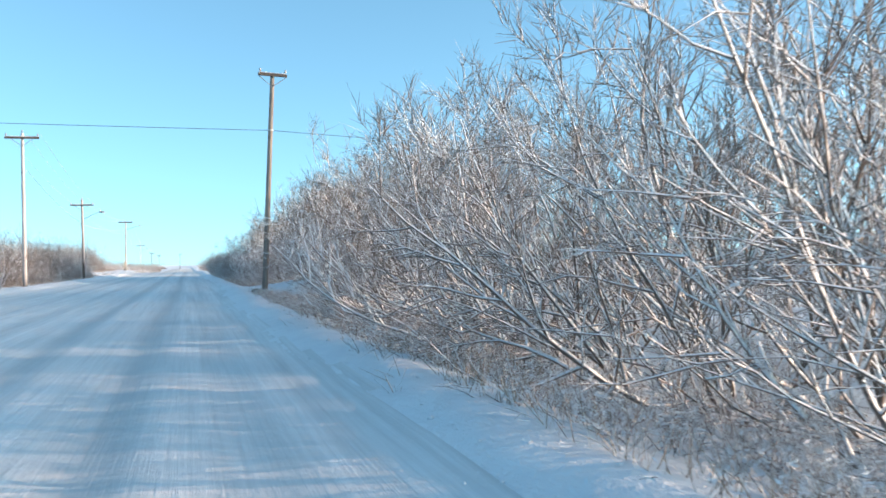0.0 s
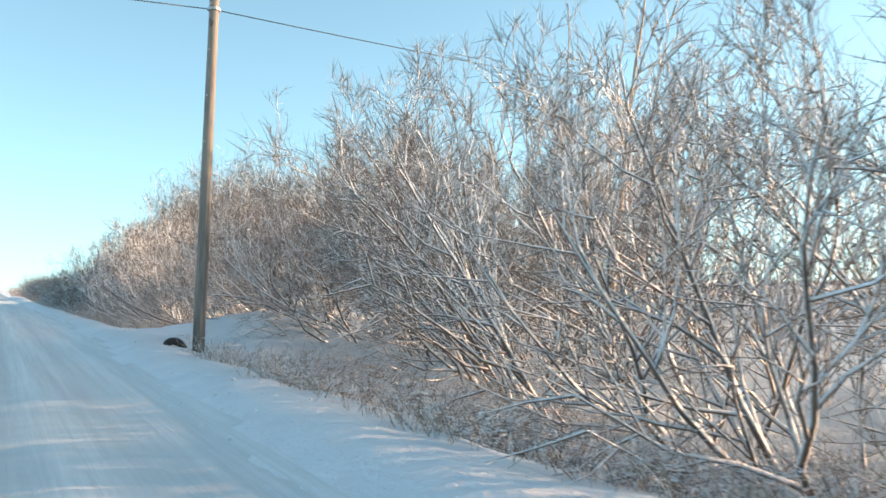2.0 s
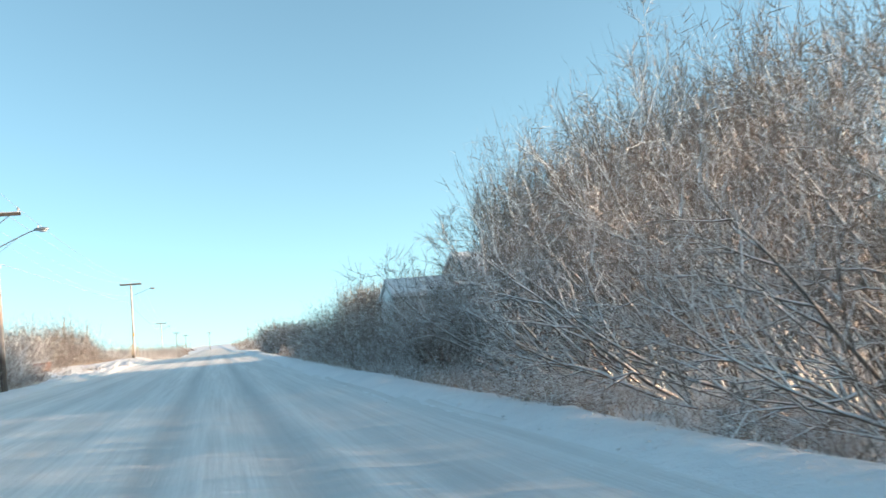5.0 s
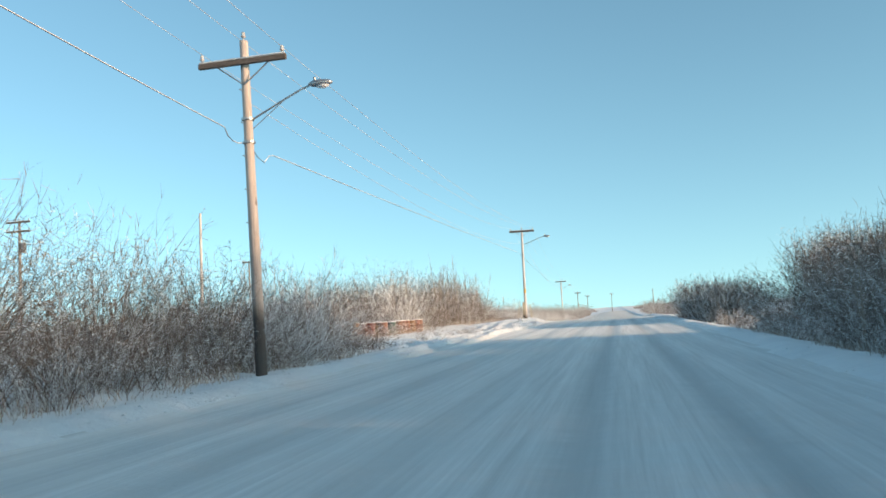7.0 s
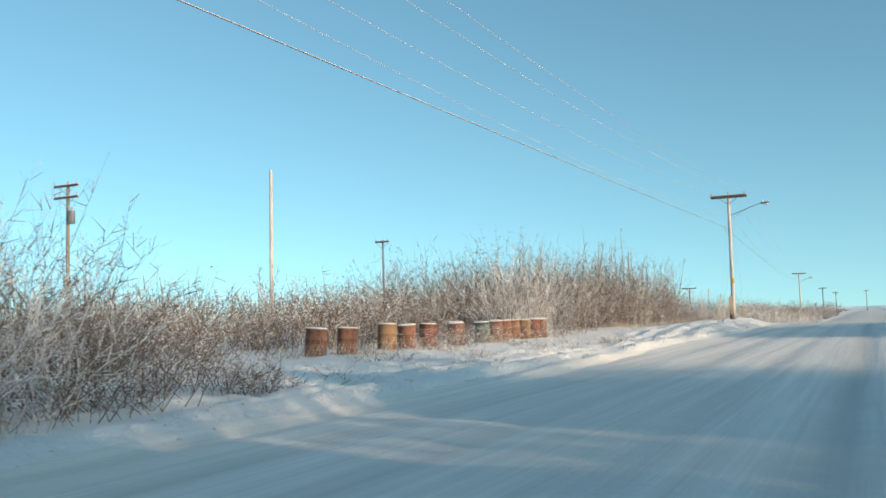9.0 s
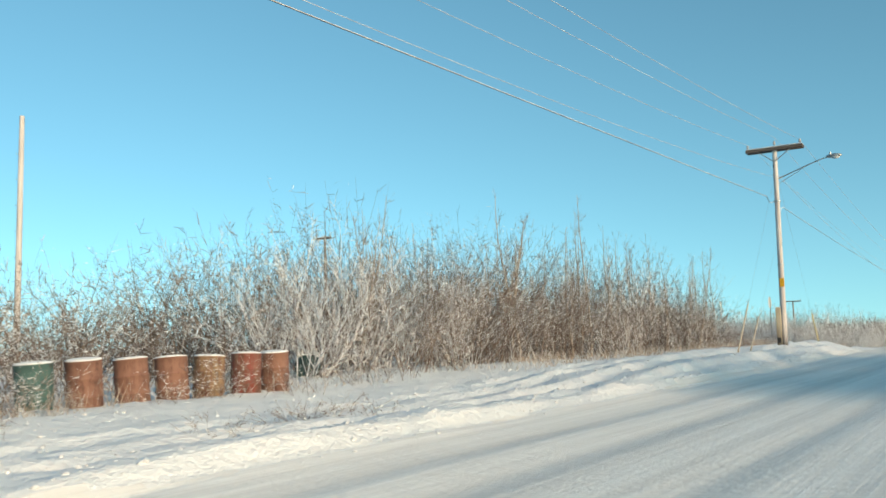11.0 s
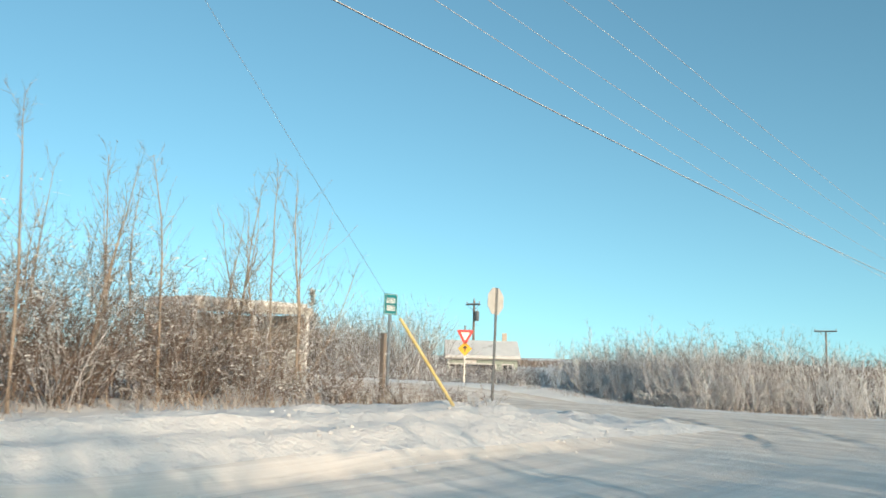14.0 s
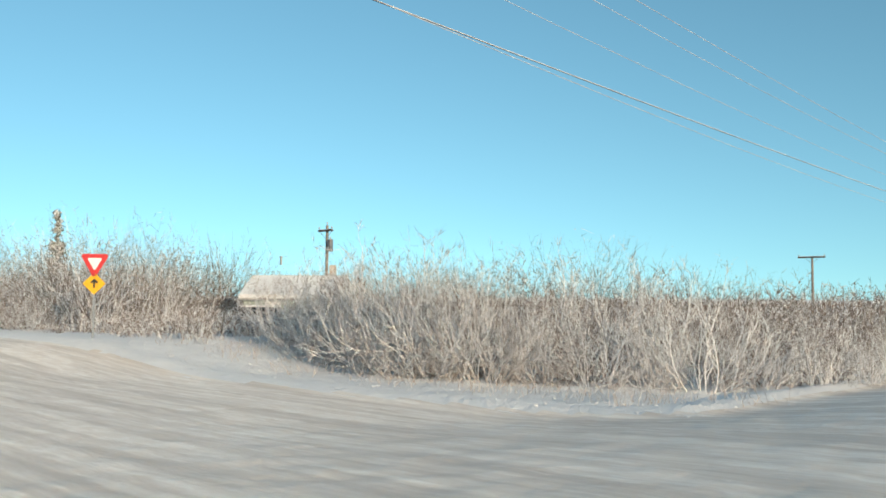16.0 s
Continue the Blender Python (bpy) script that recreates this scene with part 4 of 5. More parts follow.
undergrowth(221, -26.5, -6.6, 189.6, 200, 24, lambda x, y: TOPS(x) * smooth(1.0, 4.6, y - NORTH(x)) * (0.76 + 0.14 * smooth(0, 6, y - NORTH(x))), 1.1, 8, 4, BRUSH)
undergrowth(222, -26.0, -7.5, 200, 222, 4, lambda x, y: np.interp(x, (-30, -20, -12, -7), (2.4, 3.0, 3.0, 1.8)), 2.6, 7, 1, BRUSH)
undergrowth(223, -62.0, -25.0, 188.0, 197, 14, lambda x, y: np.where(x < 0.1 - 0.829 * (y - 152), 5.0, 1.2) * smooth(187.6, 190.5, y), 1.6, 7, 4, BRUSH, bark=STEM)
undergrowth(225, -60.0, -44.5, 197, 208, 15, 5.7, 2.0, 7, 2, BRUSH)
undergrowth(224, -26.0, -7.5, 222, 330, 0.8, 2.8, 6.0, 7, 1, BRUSH)


# ---- dead grass ----
def dead_grass():
    rng = np.random.default_rng(23)
    lines = []
    for x0, x1, y0, y1, count, tall in ((3.7, 7.5, 4, 42, 9000, 0.34), (3.9, 7.5, 52, 84, 5000, 0.3), (3.6, 5.2, 84, 112, 2500, 0.25), (-10.4, -8.3, 62, 104, 4500, 0.26), (-15, -12.6, 115, 134, 3500, 0.34), (-13.2, -10.6, 138, 167, 4500, 0.3), (-26, -7.0, 187.8, 191.5, 1400, 0.28), (-14, -12.4, 164, 168, 700, 0.45)):
        for x, y in zip(rng.uniform(x0, x1, count), rng.uniform(y0, y1, count)):
            if math.sin(x * 1.9 + 2 * math.sin(y * 0.8)) + math.sin(y * 1.3) < rng.uniform(-1.2, 0.8):
                continue
            z = float(lie(x, y)) - 0.03
            h = tall * rng.uniform(0.4, 1.3)
            d = rng.normal(0, 0.4, 2) * h
            lines.append((np.array(((x, y, z), (x + d[0], y + d[1], z + h))), (0.005, 0.002)))
    return new("dead_grass", mesh_of("dead_grass", *ribbons(lines), STRAW))


tagged(dead_grass(), "frosted dead grass sticking out of the snow", "grass", kind="stuff")


# ---- clods of snow thrown up along the road edges ----
def snow_clods():
    rng = np.random.default_rng(29)
    P = []
    for x0, x1, y0, y1, count in ((-8.2, -6.8, 60, 168, 1200), (-12.5, -7.0, 106, 168, 3200), (2.2, 4.2, 4, 130, 1000), (-26, -6, 186.5, 191, 700)):
        x, y = rng.uniform(x0, x1, count), rng.uniform(y0, y1, count)
        ok = (road_edge(x, y) > -0.25) & (wobble(x * 1.7, y * 1.1) > -0.15)
        x, y = x[ok], y[ok]
        P.append(np.column_stack([x, y, lie(x, y)]))
    P = np.concatenate(P)
    big = rng.random(len(P)) < 0.18
    v, f = clumps(rng, P[~big], 0.022)
    v2, f2 = clumps(rng, P[big], 0.045)
    return new("snow_clods", mesh_of("snow_clods", np.concatenate([v, v2]), np.concatenate([f, f2 + len(v)]), SNOW))


tagged(snow_clods(), "small clods of ploughed snow along the road edge", "snow", kind="stuff")


# ---- far woods ----
def far_woods():
    rng = np.random.default_rng(17)
    m = 3400
    a, r = rng.uniform(-1.75, 1.75, m), rng.uniform(260, 460, m)
    x, y = np.sin(a) * r, 120 + np.cos(a) * r
    ok = (x < -11) | (x > 8)
    x, y = x[ok], y[ok]
    h = rng.uniform(1.2, 2.4, len(x)) * (1 + 0.35 * np.sin(a[ok] * 21) * np.sin(a[ok] * 9 + 1))
    z = lie(x, y) - 0.3
    groups = []
    for _ in range(12):
        b, u = rng.uniform(0, 2 * np.pi, len(x)), rng.random(len(x))
        s = np.column_stack([x + np.cos(b) * u * 1.2, y + np.sin(b) * u * 1.2, z])
        e = np.column_stack([x + np.cos(b) * u * 3.0, y + np.sin(b) * u * 3.0, z + h * np.sqrt(1 - 0.8 * u * u) * rng.uniform(0.75, 1, len(x))])
        groups.append((np.stack([s, e], 1), np.column_stack([np.full(len(x), 0.14), np.full(len(x), 0.05)])))
    ob = new("far_woods", mesh_of("far_woods", *blades(groups, 3), TWIG))
    tagged(ob, "hazy band of leafless woods along the horizon", "woods", kind="stuff")


far_woods()


# ---- poles, lamps and wires ----
def ground_z(x, y):
    return float(lie(x, y))


def utility_pole(x, y, tall, label, arms=(), lean=(0, 0), lamp=None, wood=None, radius=0.13, bands=(), transformer=None, group="utility poles"):
    """A wooden pole. arms: (height, length, how many insulators, doubled); lamp: bracket height, reach, lamp height."""
    ob = thing("utility_pole", pose(x, y, ground_z(x, y), -math.degrees(math.atan(lean[1])), math.degrees(math.atan(lean[0]))), label, "utility pole", group)
    wood = wood or POLE_WOOD
    rng = random.Random(int(x * 10 + y))
    prof = [(radius * (1 - 0.28 * k / 12) * rng.uniform(0.985, 1.015), -0.6 + (tall + 0.6) * k / 12) for k in range(13)]
    part("shaft", lathe(prof + [(prof[-1][0] * 0.85, tall + 0.012)], 14), wood, ob, "", True)
    r = radius * 0.76
    for z, long, pins, doubled in arms:
        sides = (-r - 0.05, r + 0.05) if doubled else (-r - 0.05,)
        for dy in sides:
            part("crossarm", box(-long / 2, dy - 0.05, z - 0.065, long / 2, dy + 0.05, z + 0.065, 0.012), ARM_WOOD, ob)
            part("snow_cap", box(-long / 2 + 0.02, dy - 0.048, z + 0.066, long / 2 - 0.02, dy + 0.048, z + 0.10, 0.015), SNOW, ob, "strip of snow on the crossarm")
        for sx in (-1, 1):
            part("brace", tube([(sx * 0.02, -r - 0.012, z - 0.52), (sx * 0.62, -r - 0.012, z - 0.06)], 0.018, 6), STEEL, ob)
        for k in range(pins):
            px = (-long / 2 + 0.09) + (long - 0.18) * k / max(1, pins - 1)
            if pins == 3 and k == 1:
                ins = part("insulator", lathe([(0.016, tall + 0.01), (0.016, tall + 0.08), (0.055, tall + 0.09), (0.06, tall + 0.13), (0.035, tall + 0.15), (0.05, tall + 0.18), (0.03, tall + 0.22)], 10), PORCELAIN, ob, "", True)
            else:
                ins = part("insulator", lathe([(0.014, z + 0.06), (0.014, z + 0.13), (0.05, z + 0.14), (0.058, z + 0.18), (0.032, z + 0.20), (0.048, z + 0.23), (0.028, z + 0.27)], 10), PORCELAIN, ob, "", True)
                ins.location = (px, sides[0], 0)
    for z in bands:
        part("band", lathe([(radius + 0.006, z - 0.03), (radius + 0.010, z - 0.025), (radius + 0.010, z + 0.025), (radius + 0.006, z + 0.03)], 14), STEEL, ob, "dark steel band")
    for k in range(5):
        z = tall * (0.45 + 0.1 * k)
        part("bolt", tube([(-radius * 0.7, -radius * 1.15, z), (-radius * 0.7, -radius * 0.5, z)], 0.014, 6), STEEL, ob)
    if lamp:
        zb, reach, zl = lamp
        part("lamp_arm", tube([(radius * 0.8, 0, zb), (reach * 0.5, 0, zb + (zl - zb) * 0.50), (reach * 0.85, 0, zb + (zl - zb) * 0.88), (reach, 0, zl)], 0.024, 8), STEEL, ob, "thin grey steel arm", True)
        part("lamp_brace", tube([(radius * 0.8, 0, zb - 0.22), (reach * 0.6, 0, zb + (zl - zb) * 0.60)], 0.010, 6), STEEL, ob)
        bm = bmesh.new()
        bmesh.ops.create_uvsphere(bm, u_segments=14, v_segments=8, radius=1)
        bmesh.ops.transform(bm, matrix=Matrix.Translation((reach + 0.25, 0, zl + 0.02)) @ Matrix.Diagonal((0.30, 0.12, 0.085, 1)), verts=bm.verts[:])
        head = part("luminaire", bm, STEEL, ob, "grey street lamp head", True)
        bm = bmesh.new()
        bmesh.ops.create_uvsphere(bm, u_segments=12, v_segments=6, radius=1)
        bmesh.ops.transform(bm, matrix=Matrix.Translation((reach + 0.30, 0, zl - 0.03)) @ Matrix.Diagonal((0.17, 0.09, 0.08, 1)), verts=bm.verts[:])
        part("lens", bm, GLASSY, head, "", True)
        part("photocell", lathe([(0.035, zl + 0.10), (0.035, zl + 0.16), (0.02, zl + 0.18)], 10), STEEL, head).location = (reach + 0.12, 0, 0)
    if transformer:
        zt, side = transformer
        can = part("transformer", lathe([(0.16, zt - 0.45), (0.19, zt - 0.43), (0.19, zt + 0.30), (0.20, zt + 0.32), (0.20, zt + 0.35), (0.05, zt + 0.40)], 16), STEEL, ob, "grey transformer can", True)
        can.location = (side * (radius + 0.20), 0, 0)
        part("bushing", lathe([(0.03, zt + 0.38), (0.05, zt + 0.44), (0.03, zt + 0.50), (0.04, zt + 0.55)], 8), PORCELAIN, can, "", True)
    return ob


PA, PB, PZ, PR, PC = (-8.62, 95.5), (-8.62, 155.1), (-8.6, 63.0), (4.5, 43.4), (-10.65, 243.0)
utility_pole(*PR, 10.05, "tall weathered wooden utility pole beside a snowy verge", [(9.95, 1.3, 2, False)], (0.045, -0.004), wood=POLE_PALE, radius=0.135, bands=(7.45,))
utility_pole(*PZ, 9.6, "wooden utility pole with a crossarm at the road edge", [(9.3, 2.0, 3, False)], (-0.01, 0), radius=0.13)
utility_pole(*PA, 7.75, "wooden utility pole with crossarm and street lamp", [(7.22, 2.15, 3, False)], (-0.018, 0), (5.88, 1.55, 6.52), bands=(5.36, 5.9), radius=0.135, wood=POLE_TAR_SHADE)
pb = utility_pole(*PB, 7.95, "pale wooden utility pole with double crossarm and lamp", [(7.83, 2.2, 3, True)], (0.003, 0.048), (6.62, 1.95, 7.25), bands=(5.7, 3.15), radius=0.125)
utility_pole(*PC, 7.7, "distant wooden utility pole with a crossarm", [(7.5, 2.0, 2, False)], lamp=(6.2, 1.4, 6.8))
utility_pole(-30.4, 136.5, 9.3, "bare wooden pole without a crossarm in a thicket", lean=(0.012, 0), radius=0.12)
utility_pole(-43.8, 134.5, 9.6, "wooden utility pole with two crossarms and brackets", [(9.45, 2.0, 3, False), (8.75, 2.0, 2, False)], wood=POLE_GREY, transformer=(7.6, 1))
utility_pole(-37.0, 160.5, 7.4, "thin distant wooden pole with a short crossarm", arms=[(7.25, 1.3, 2, False)], wood=POLE_GREY, radius=0.11)
utility_pole(-46.0, 211.9, 7.5, "dark wooden utility pole with transformer beside a house", [(7.15, 1.5, 3, False)], wood=POLE_GREY, transformer=(6.2, 1))
utility_pole(-29.2, 253.5, 5.6, "dark distant utility pole with one crossarm", [(5.5, 2.4, 2, False)], wood=POLE_GREY)
utility_pole(-10.3, 305.0, 6.6, "distant wooden utility pole beside the road", [(6.3, 1.6, 2, False)], wood=POLE_GREY)
utility_pole(-9.8, 366.0, 6.4, "distant wooden utility pole beside the road", [(6.1, 1.6, 2, False)], wood=POLE_GREY)
utility_pole(-2.4, 420.0, 7.0, "distant wooden utility pole beside the road", [(6.6, 1.6, 2, False)], wood=POLE_GREY)
utility_pole(9.5, 330.0, 6.0, "distant wooden utility pole beside the road", wood=POLE_GREY)
# the number tag, the stub post and the cable cover on the pole with the double crossarm
part("tag", box(-0.04, -0.150, 2.26, 0.13, -0.138, 2.60, 0.004), YELLOW, pb, "small yellow plastic marker")
stub = thing("stub_post", pose(-8.74, 154.86, ground_z(-8.74, 154.86), 0, 0, 6), "pale squared timber stub post against a utility pole", "post")
part("post", box(-0.09, -0.09, -0.4, 0.09, 0.09, 1.46, 0.018), STUB_WOOD, stub)
part("snow_cap", box(-0.085, -0.085, 1.46, 0.085, 0.085, 1.495, 0.015), SNOW, stub)
part("junction_box", box(-0.08, -0.128, 0.1, 0.06, -0.092, 0.30, 0.01), BLACK, stub, "small dark metal box")


def wire(points, r, mat, label, group):
    ob = tagged(part("overhead_wire", tube(points, r, 5), mat, None, "", True), label, "wire", group)
    return ob


def span(a, b, sag, count=16):
    a, b = Vector(a), Vector(b)
    return [a.lerp(b, k / count) - Vector((0, 0, 4 * sag * (k / count) * (1 - k / count))) for k in range(count + 1)]


def top_of(p, dx, z, lean=(0, 0)):
    g = ground_z(*p)
    return (p[0] + dx + lean[0] * z, p[1] + lean[1] * z, g + z)


LA, LB = (-0.018, 0), (0.003, 0.048)
for dx, lift in ((-0.97, 0.26), (0.0, 0.5), (0.97, 0.26)):
    z_z, z_a, z_b, z_c = 9.3 + lift, 7.22 + lift, 7.83 + lift, 7.5 + lift
    for a, b, sag in ((top_of(PZ, dx, z_z), top_of(PA, dx, z_a, LA), 0.35), (top_of(PA, dx, z_a, LA), top_of(PB, dx, z_b, LB), 0.7), (top_of(PB, dx, z_b, LB), top_of(PC, dx, z_c), 1.2), (top_of(PC, dx, z_c), (-10.3 + dx * 0.8, 305, 6.4), 0.6)):
        wire(span(a, b, sag), 0.0062, WIRE_FROST, "thin frosted power conductor strung between utility poles", "power conductors")


def cable(a, b, sag, loop_a=True, loop_b=True):
    """A thick cable with the slack loop that it makes at each pole."""
    a, b = Vector(a), Vector(b)
    d = (b - a).normalized()
    pts = [a]
    if loop_a:
        pts += [a + d * 0.5 + Vector((0, 0, -0.06)), a + d * 0.85 + Vector((0, 0, -0.22)), a + d * 1.2 + Vector((0, 0, -0.28)), a + d * 1.5 + Vector((0, 0, -0.08))]
    s, e = a + d * 1.8 + Vector((0, 0, -0.02)), b - d * 1.0 + Vector((0, 0, 0.10))
    mid = span(s, e, sag, 18)
    pts += mid if loop_a else mid[1:]
    if loop_b:
        pts += [b - d * 0.85 + Vector((0, 0, -0.04)), b - d * 0.6 + Vector((0, 0, -0.10)), b - d * 0.3 + Vector((0, 0, -0.08))]
    pts.append(b)
    ob = wire(pts, 0.011, CABLE, "thick black frost-topped cable with slack loops at the poles", "cables between poles")
    part("frost_strip", tube([p + Vector((0, 0, 0.0085)) for p in mid], 0.0065, 5), WIRE_FROST, ob, "strip of frost on top of the cable", True)
    return ob


ca, cb, cc, cz = top_of(PA, -0.14, 5.36, LA), top_of(PB, -0.14, 5.7, LB), top_of(PC, -0.1, 6.3), top_of(PZ, -0.1, 7.6)
cable(cz, ca, 0.3)
cable(ca, cb, 0.04)
cable(cb, cc, 0.45)
for a, b, sag in ((top_of(PA, -0.1, 6.4, LA), top_of(PB, -0.1, 6.7, LB), 0.85), (top_of(PB, 0.1, 6.7, LB), top_of(PC, 0.1, 6.4), 1.4)):
    wire(span(a, b, sag), 0.006, WIRE_FROST, "thin frosted neutral wire strung between utility poles", "power conductors")
utility_pole(-26.0, 44.6, 8.2, "wooden utility pole standing back from the road", wood=POLE_GREY)
wire(span((-26.0, 44.6, 7.75), top_of(PR, 0, 7.45, (0.045, 0)), 0.05), 0.012, WIRE, "black service wire crossing the road between poles", "cables between poles")
wire(span(top_of(PR, 0, 7.45, (0.045, 0)), (32.0, 47.0, 7.2), 0.2), 0.012, WIRE, "black service wire crossing the road between poles", "cables between poles")


def guy(foot, head, upto, mat, label):
    """A guy wire from the ground to the pole, with a long guard over its lower end."""
    foot, head = Vector(foot), Vector(head)
    ob = thing("guy_wire", Matrix.Translation(foot), label, "guy wire", "guy wires of a utility pole")
    v = head - foot
    part("strand", tube([(0, 0, 0), v], 0.0028, 6), STEEL, ob, "thin steel strand")
    d = v.normalized()
    part("guard", tube([d * 0.15, d * 0.5, d * upto * 0.8, d * upto], [0.026, 0.026, 0.025, 0.023], 10), mat, ob, "long pole-shaped guard sleeve", True)


gz = ground_z
guy((-8.55, 148.1, gz(-8.55, 148.1) - 0.05), (-8.6, 155.4, 7.5), 2.45, GUARD_PALE, "leaning guy wire with a weathered wooden guard")
guy((-8.38, 149.0, gz(-8.38, 149.0) - 0.05), (-8.6, 155.3, 5.0), 2.1, GUARD_PALE, "leaning guy wire with a weathered wooden guard")
guy((-8.85, 162.9, gz(-8.85, 162.9) - 0.05), (-8.6, 155.45, 7.6), 2.0, GUARD, "leaning guy wire with a yellow guard sleeve")


# ---- rusty drums ----
def make_drum(mat):
    r, h = 0.29, 0.88
    ob = thing("steel_drum", Matrix(), "rust-brown steel drum with snow on its lid", "drum", "row of steel drums")
    prof = [(r - 0.02, 0), (r, 0.01), (r, 0.27), (r + 0.014, 0.285), (r + 0.014, 0.30), (r, 0.315), (r, 0.565), (r + 0.014, 0.58), (r + 0.014, 0.595), (r, 0.61), (r, h - 0.02), (r + 0.010, h - 0.015), (r + 0.010, h), (r - 0.008, h), (r - 0.012, h - 0.02)]
    part("shell", lathe(prof, 22), mat, ob, "", True)
    part("snow_lid", lathe([(r - 0.005, h - 0.01), (r + 0.002, h + 0.012), (r - 0.03, h + 0.03), (r * 0.6, h + 0.042), (0.02, h + 0.046)], 22), SNOW, ob, "round cap of snow", True)
    return ob


drums = {k: make_drum(m) for k, m in (("rust", RUST), ("red", RUST_RED), ("green", RUST_GREEN), ("ochre", RUST_OCHRE))}
tagged(drums["green"], "faded green steel drum with snow on its lid")
tagged(drums["red"], "faded red rusty steel drum with snow on its lid")
tagged(drums["ochre"], "ochre-brown rusty steel drum with snow on its lid")
first = set()
for kind, x, y, lean_x, lean_y in (("rust", -14.3, 117.0, 3, -4), ("rust", -14.1, 118.3, -2, 2), ("ochre", -14.0, 120.4, 2, 1), ("rust", -13.9, 121.6, -3, 2), ("red", -13.9, 122.9, 1, -3), ("rust", -13.5, 124.4, 2, 2), ("ochre", -14.2, 125.7, -2, 1), ("green", -13.7, 127.0, 2, -2),
                                   ("rust", -13.5, 127.75, -3, 2), ("rust", -13.45, 128.65, 4, 2), ("rust", -13.4, 129.45, 3, -4), ("ochre", -13.3, 130.15, -2, 3), ("red", -13.2, 131.0, 2, 2), ("rust", -13.2, 131.8, -2, -2)):
    m = pose(x, y, ground_z(x, y) - 0.14, lean_x, lean_y, x * 970 % 360)
    if kind in first:
        copy_thing(drums[kind], m)
    else:
        first.add(kind)
        drums[kind].matrix_basis = m
fallen = thing("steel_drum", pose(-15.7, 135.6, ground_z(-15.7, 135.6) + 0.24, 90, 0, 35), "dark teal steel drum lying half hidden under a shrub", "drum")
part("shell", lathe([(0.27, 0), (0.29, 0.01), (0.29, 0.28), (0.305, 0.29), (0.305, 0.305), (0.29, 0.315), (0.29, 0.58), (0.305, 0.59), (0.305, 0.605), (0.29, 0.615), (0.29, 0.87), (0.27, 0.88)], 20), DARK_TEAL, fallen, "", True)
part("snow_patch", box(-0.1, 0.28, 0.1, 0.1, 0.31, 0.8, 0.012), SNOW, fallen)

# an old tyre half sunk in the snow by the tall pole
tyre = thing("old_tyre", pose(4.25, 44.7, ground_z(4.25, 44.7) - 0.13, 70, 12, 20), "old black tyre half buried in snow", "tyre")
bm = bmesh.new()
ring = []
for i in range(28):
    a = 2 * math.pi * i / 28
    ring.append([bm.verts.new(((0.25 + 0.085 * math.cos(b)) * math.cos(a), (0.25 + 0.085 * math.cos(b)) * math.sin(a), 0.09 * math.sin(b))) for b in [2 * math.pi * j / 10 for j in range(10)]])
for i in range(28):
    for j in range(10):
        bm.faces.new((ring[i][j], ring[(i + 1) % 28][j], ring[(i + 1) % 28][(j + 1) % 10], ring[i][(j + 1) % 10]))
part("tread", bm, RUBBER, tyre, "", True)


# ---- signs ----
def sign_post(name, x, y, turn, label, category):
    return thing(name, pose(x, y, ground_z(x, y), 0, 0, turn), label, category)


def ring_outline(n, r, start=0.0):
    return [(r * math.sin(start + 2 * math.pi * k / n), r * math.cos(start + 2 * math.pi * k / n)) for k in range(n)]


def lettering(text, size, mat, parent, x, y, z):
    cu = bpy.data.curves.new("lettering", "FONT")
    cu.body, cu.size, cu.align_x, cu.align_y, cu.extrude = text, size, "CENTER", "CENTER", 0.0015
    tmp = new("lettering_tmp", cu)
    bpy.context.view_layer.update()
    me = bpy.data.meshes.new_from_object(tmp.evaluated_get(bpy.context.evaluated_depsgraph_get()))
    bpy.data.objects.remove(tmp)
    me.materials.clear()
    me.materials.append(mat)
    ob = new("lettering", me)
    ob.parent = parent
    ob.matrix_basis = pose(x, y, z, 90, 0, 0)
    return ob


def channel(z1, mat=STEEL):
    """A folded steel sign post, open to the back."""
    bm = bmesh.new()
    outline = [(-0.032, 0.03), (-0.032, 0.0), (0.032, 0.0), (0.032, 0.03), (0.026, 0.03), (0.026, 0.006), (-0.026, 0.006), (-0.026, 0.03)]
    f = bm.faces.new([bm.verts.new((x, y, -0.5)) for x, y in outline])
    ext = bmesh.ops.extrude_face_region(bm, geom=[f])
    bmesh.ops.translate(bm, vec=(0, 0, z1 + 0.5), verts=[v for v in ext["geom"] if isinstance(v, bmesh.types.BMVert)])
    bmesh.ops.recalc_face_normals(bm, faces=bm.faces[:])
    return bm


# stop sign, seen from its unpainted back: its face is towards -y of its own frame
stop = sign_post("stop_sign", -12.28, 168.5, -90, "octagonal stop sign seen from its bare metal back", "road sign")
stop.matrix_world = stop.matrix_world @ pose(0, 0, 0, 0, -2.2, 0)
part("post", channel(2.58), STEEL, stop, "folded steel post")
p = part("back_plate", plate([(x, 2.27 + z) for x, z in ring_outline(8, 0.335, math.pi / 8)], 0.004), ALU, stop, "bare pale aluminium back")
p.location = (0, -0.006, 0)
p = part("face", plate([(x, 2.27 + z) for x, z in ring_outline(8, 0.333, math.pi / 8)], 0.002), RED, stop, "red painted face")
p.location = (0, -0.010, 0)
for z in (2.12, 2.42):
    part("bolt", tube([(0, -0.004, z), (0, 0.038, z)], 0.008, 6), STEEL, stop)

bus = sign_post("bus_stop_sign", -14.65, 167.55, 90, "teal and white bus stop sign on a post", "bus stop sign")
part("post", channel(2.66), STEEL, bus)
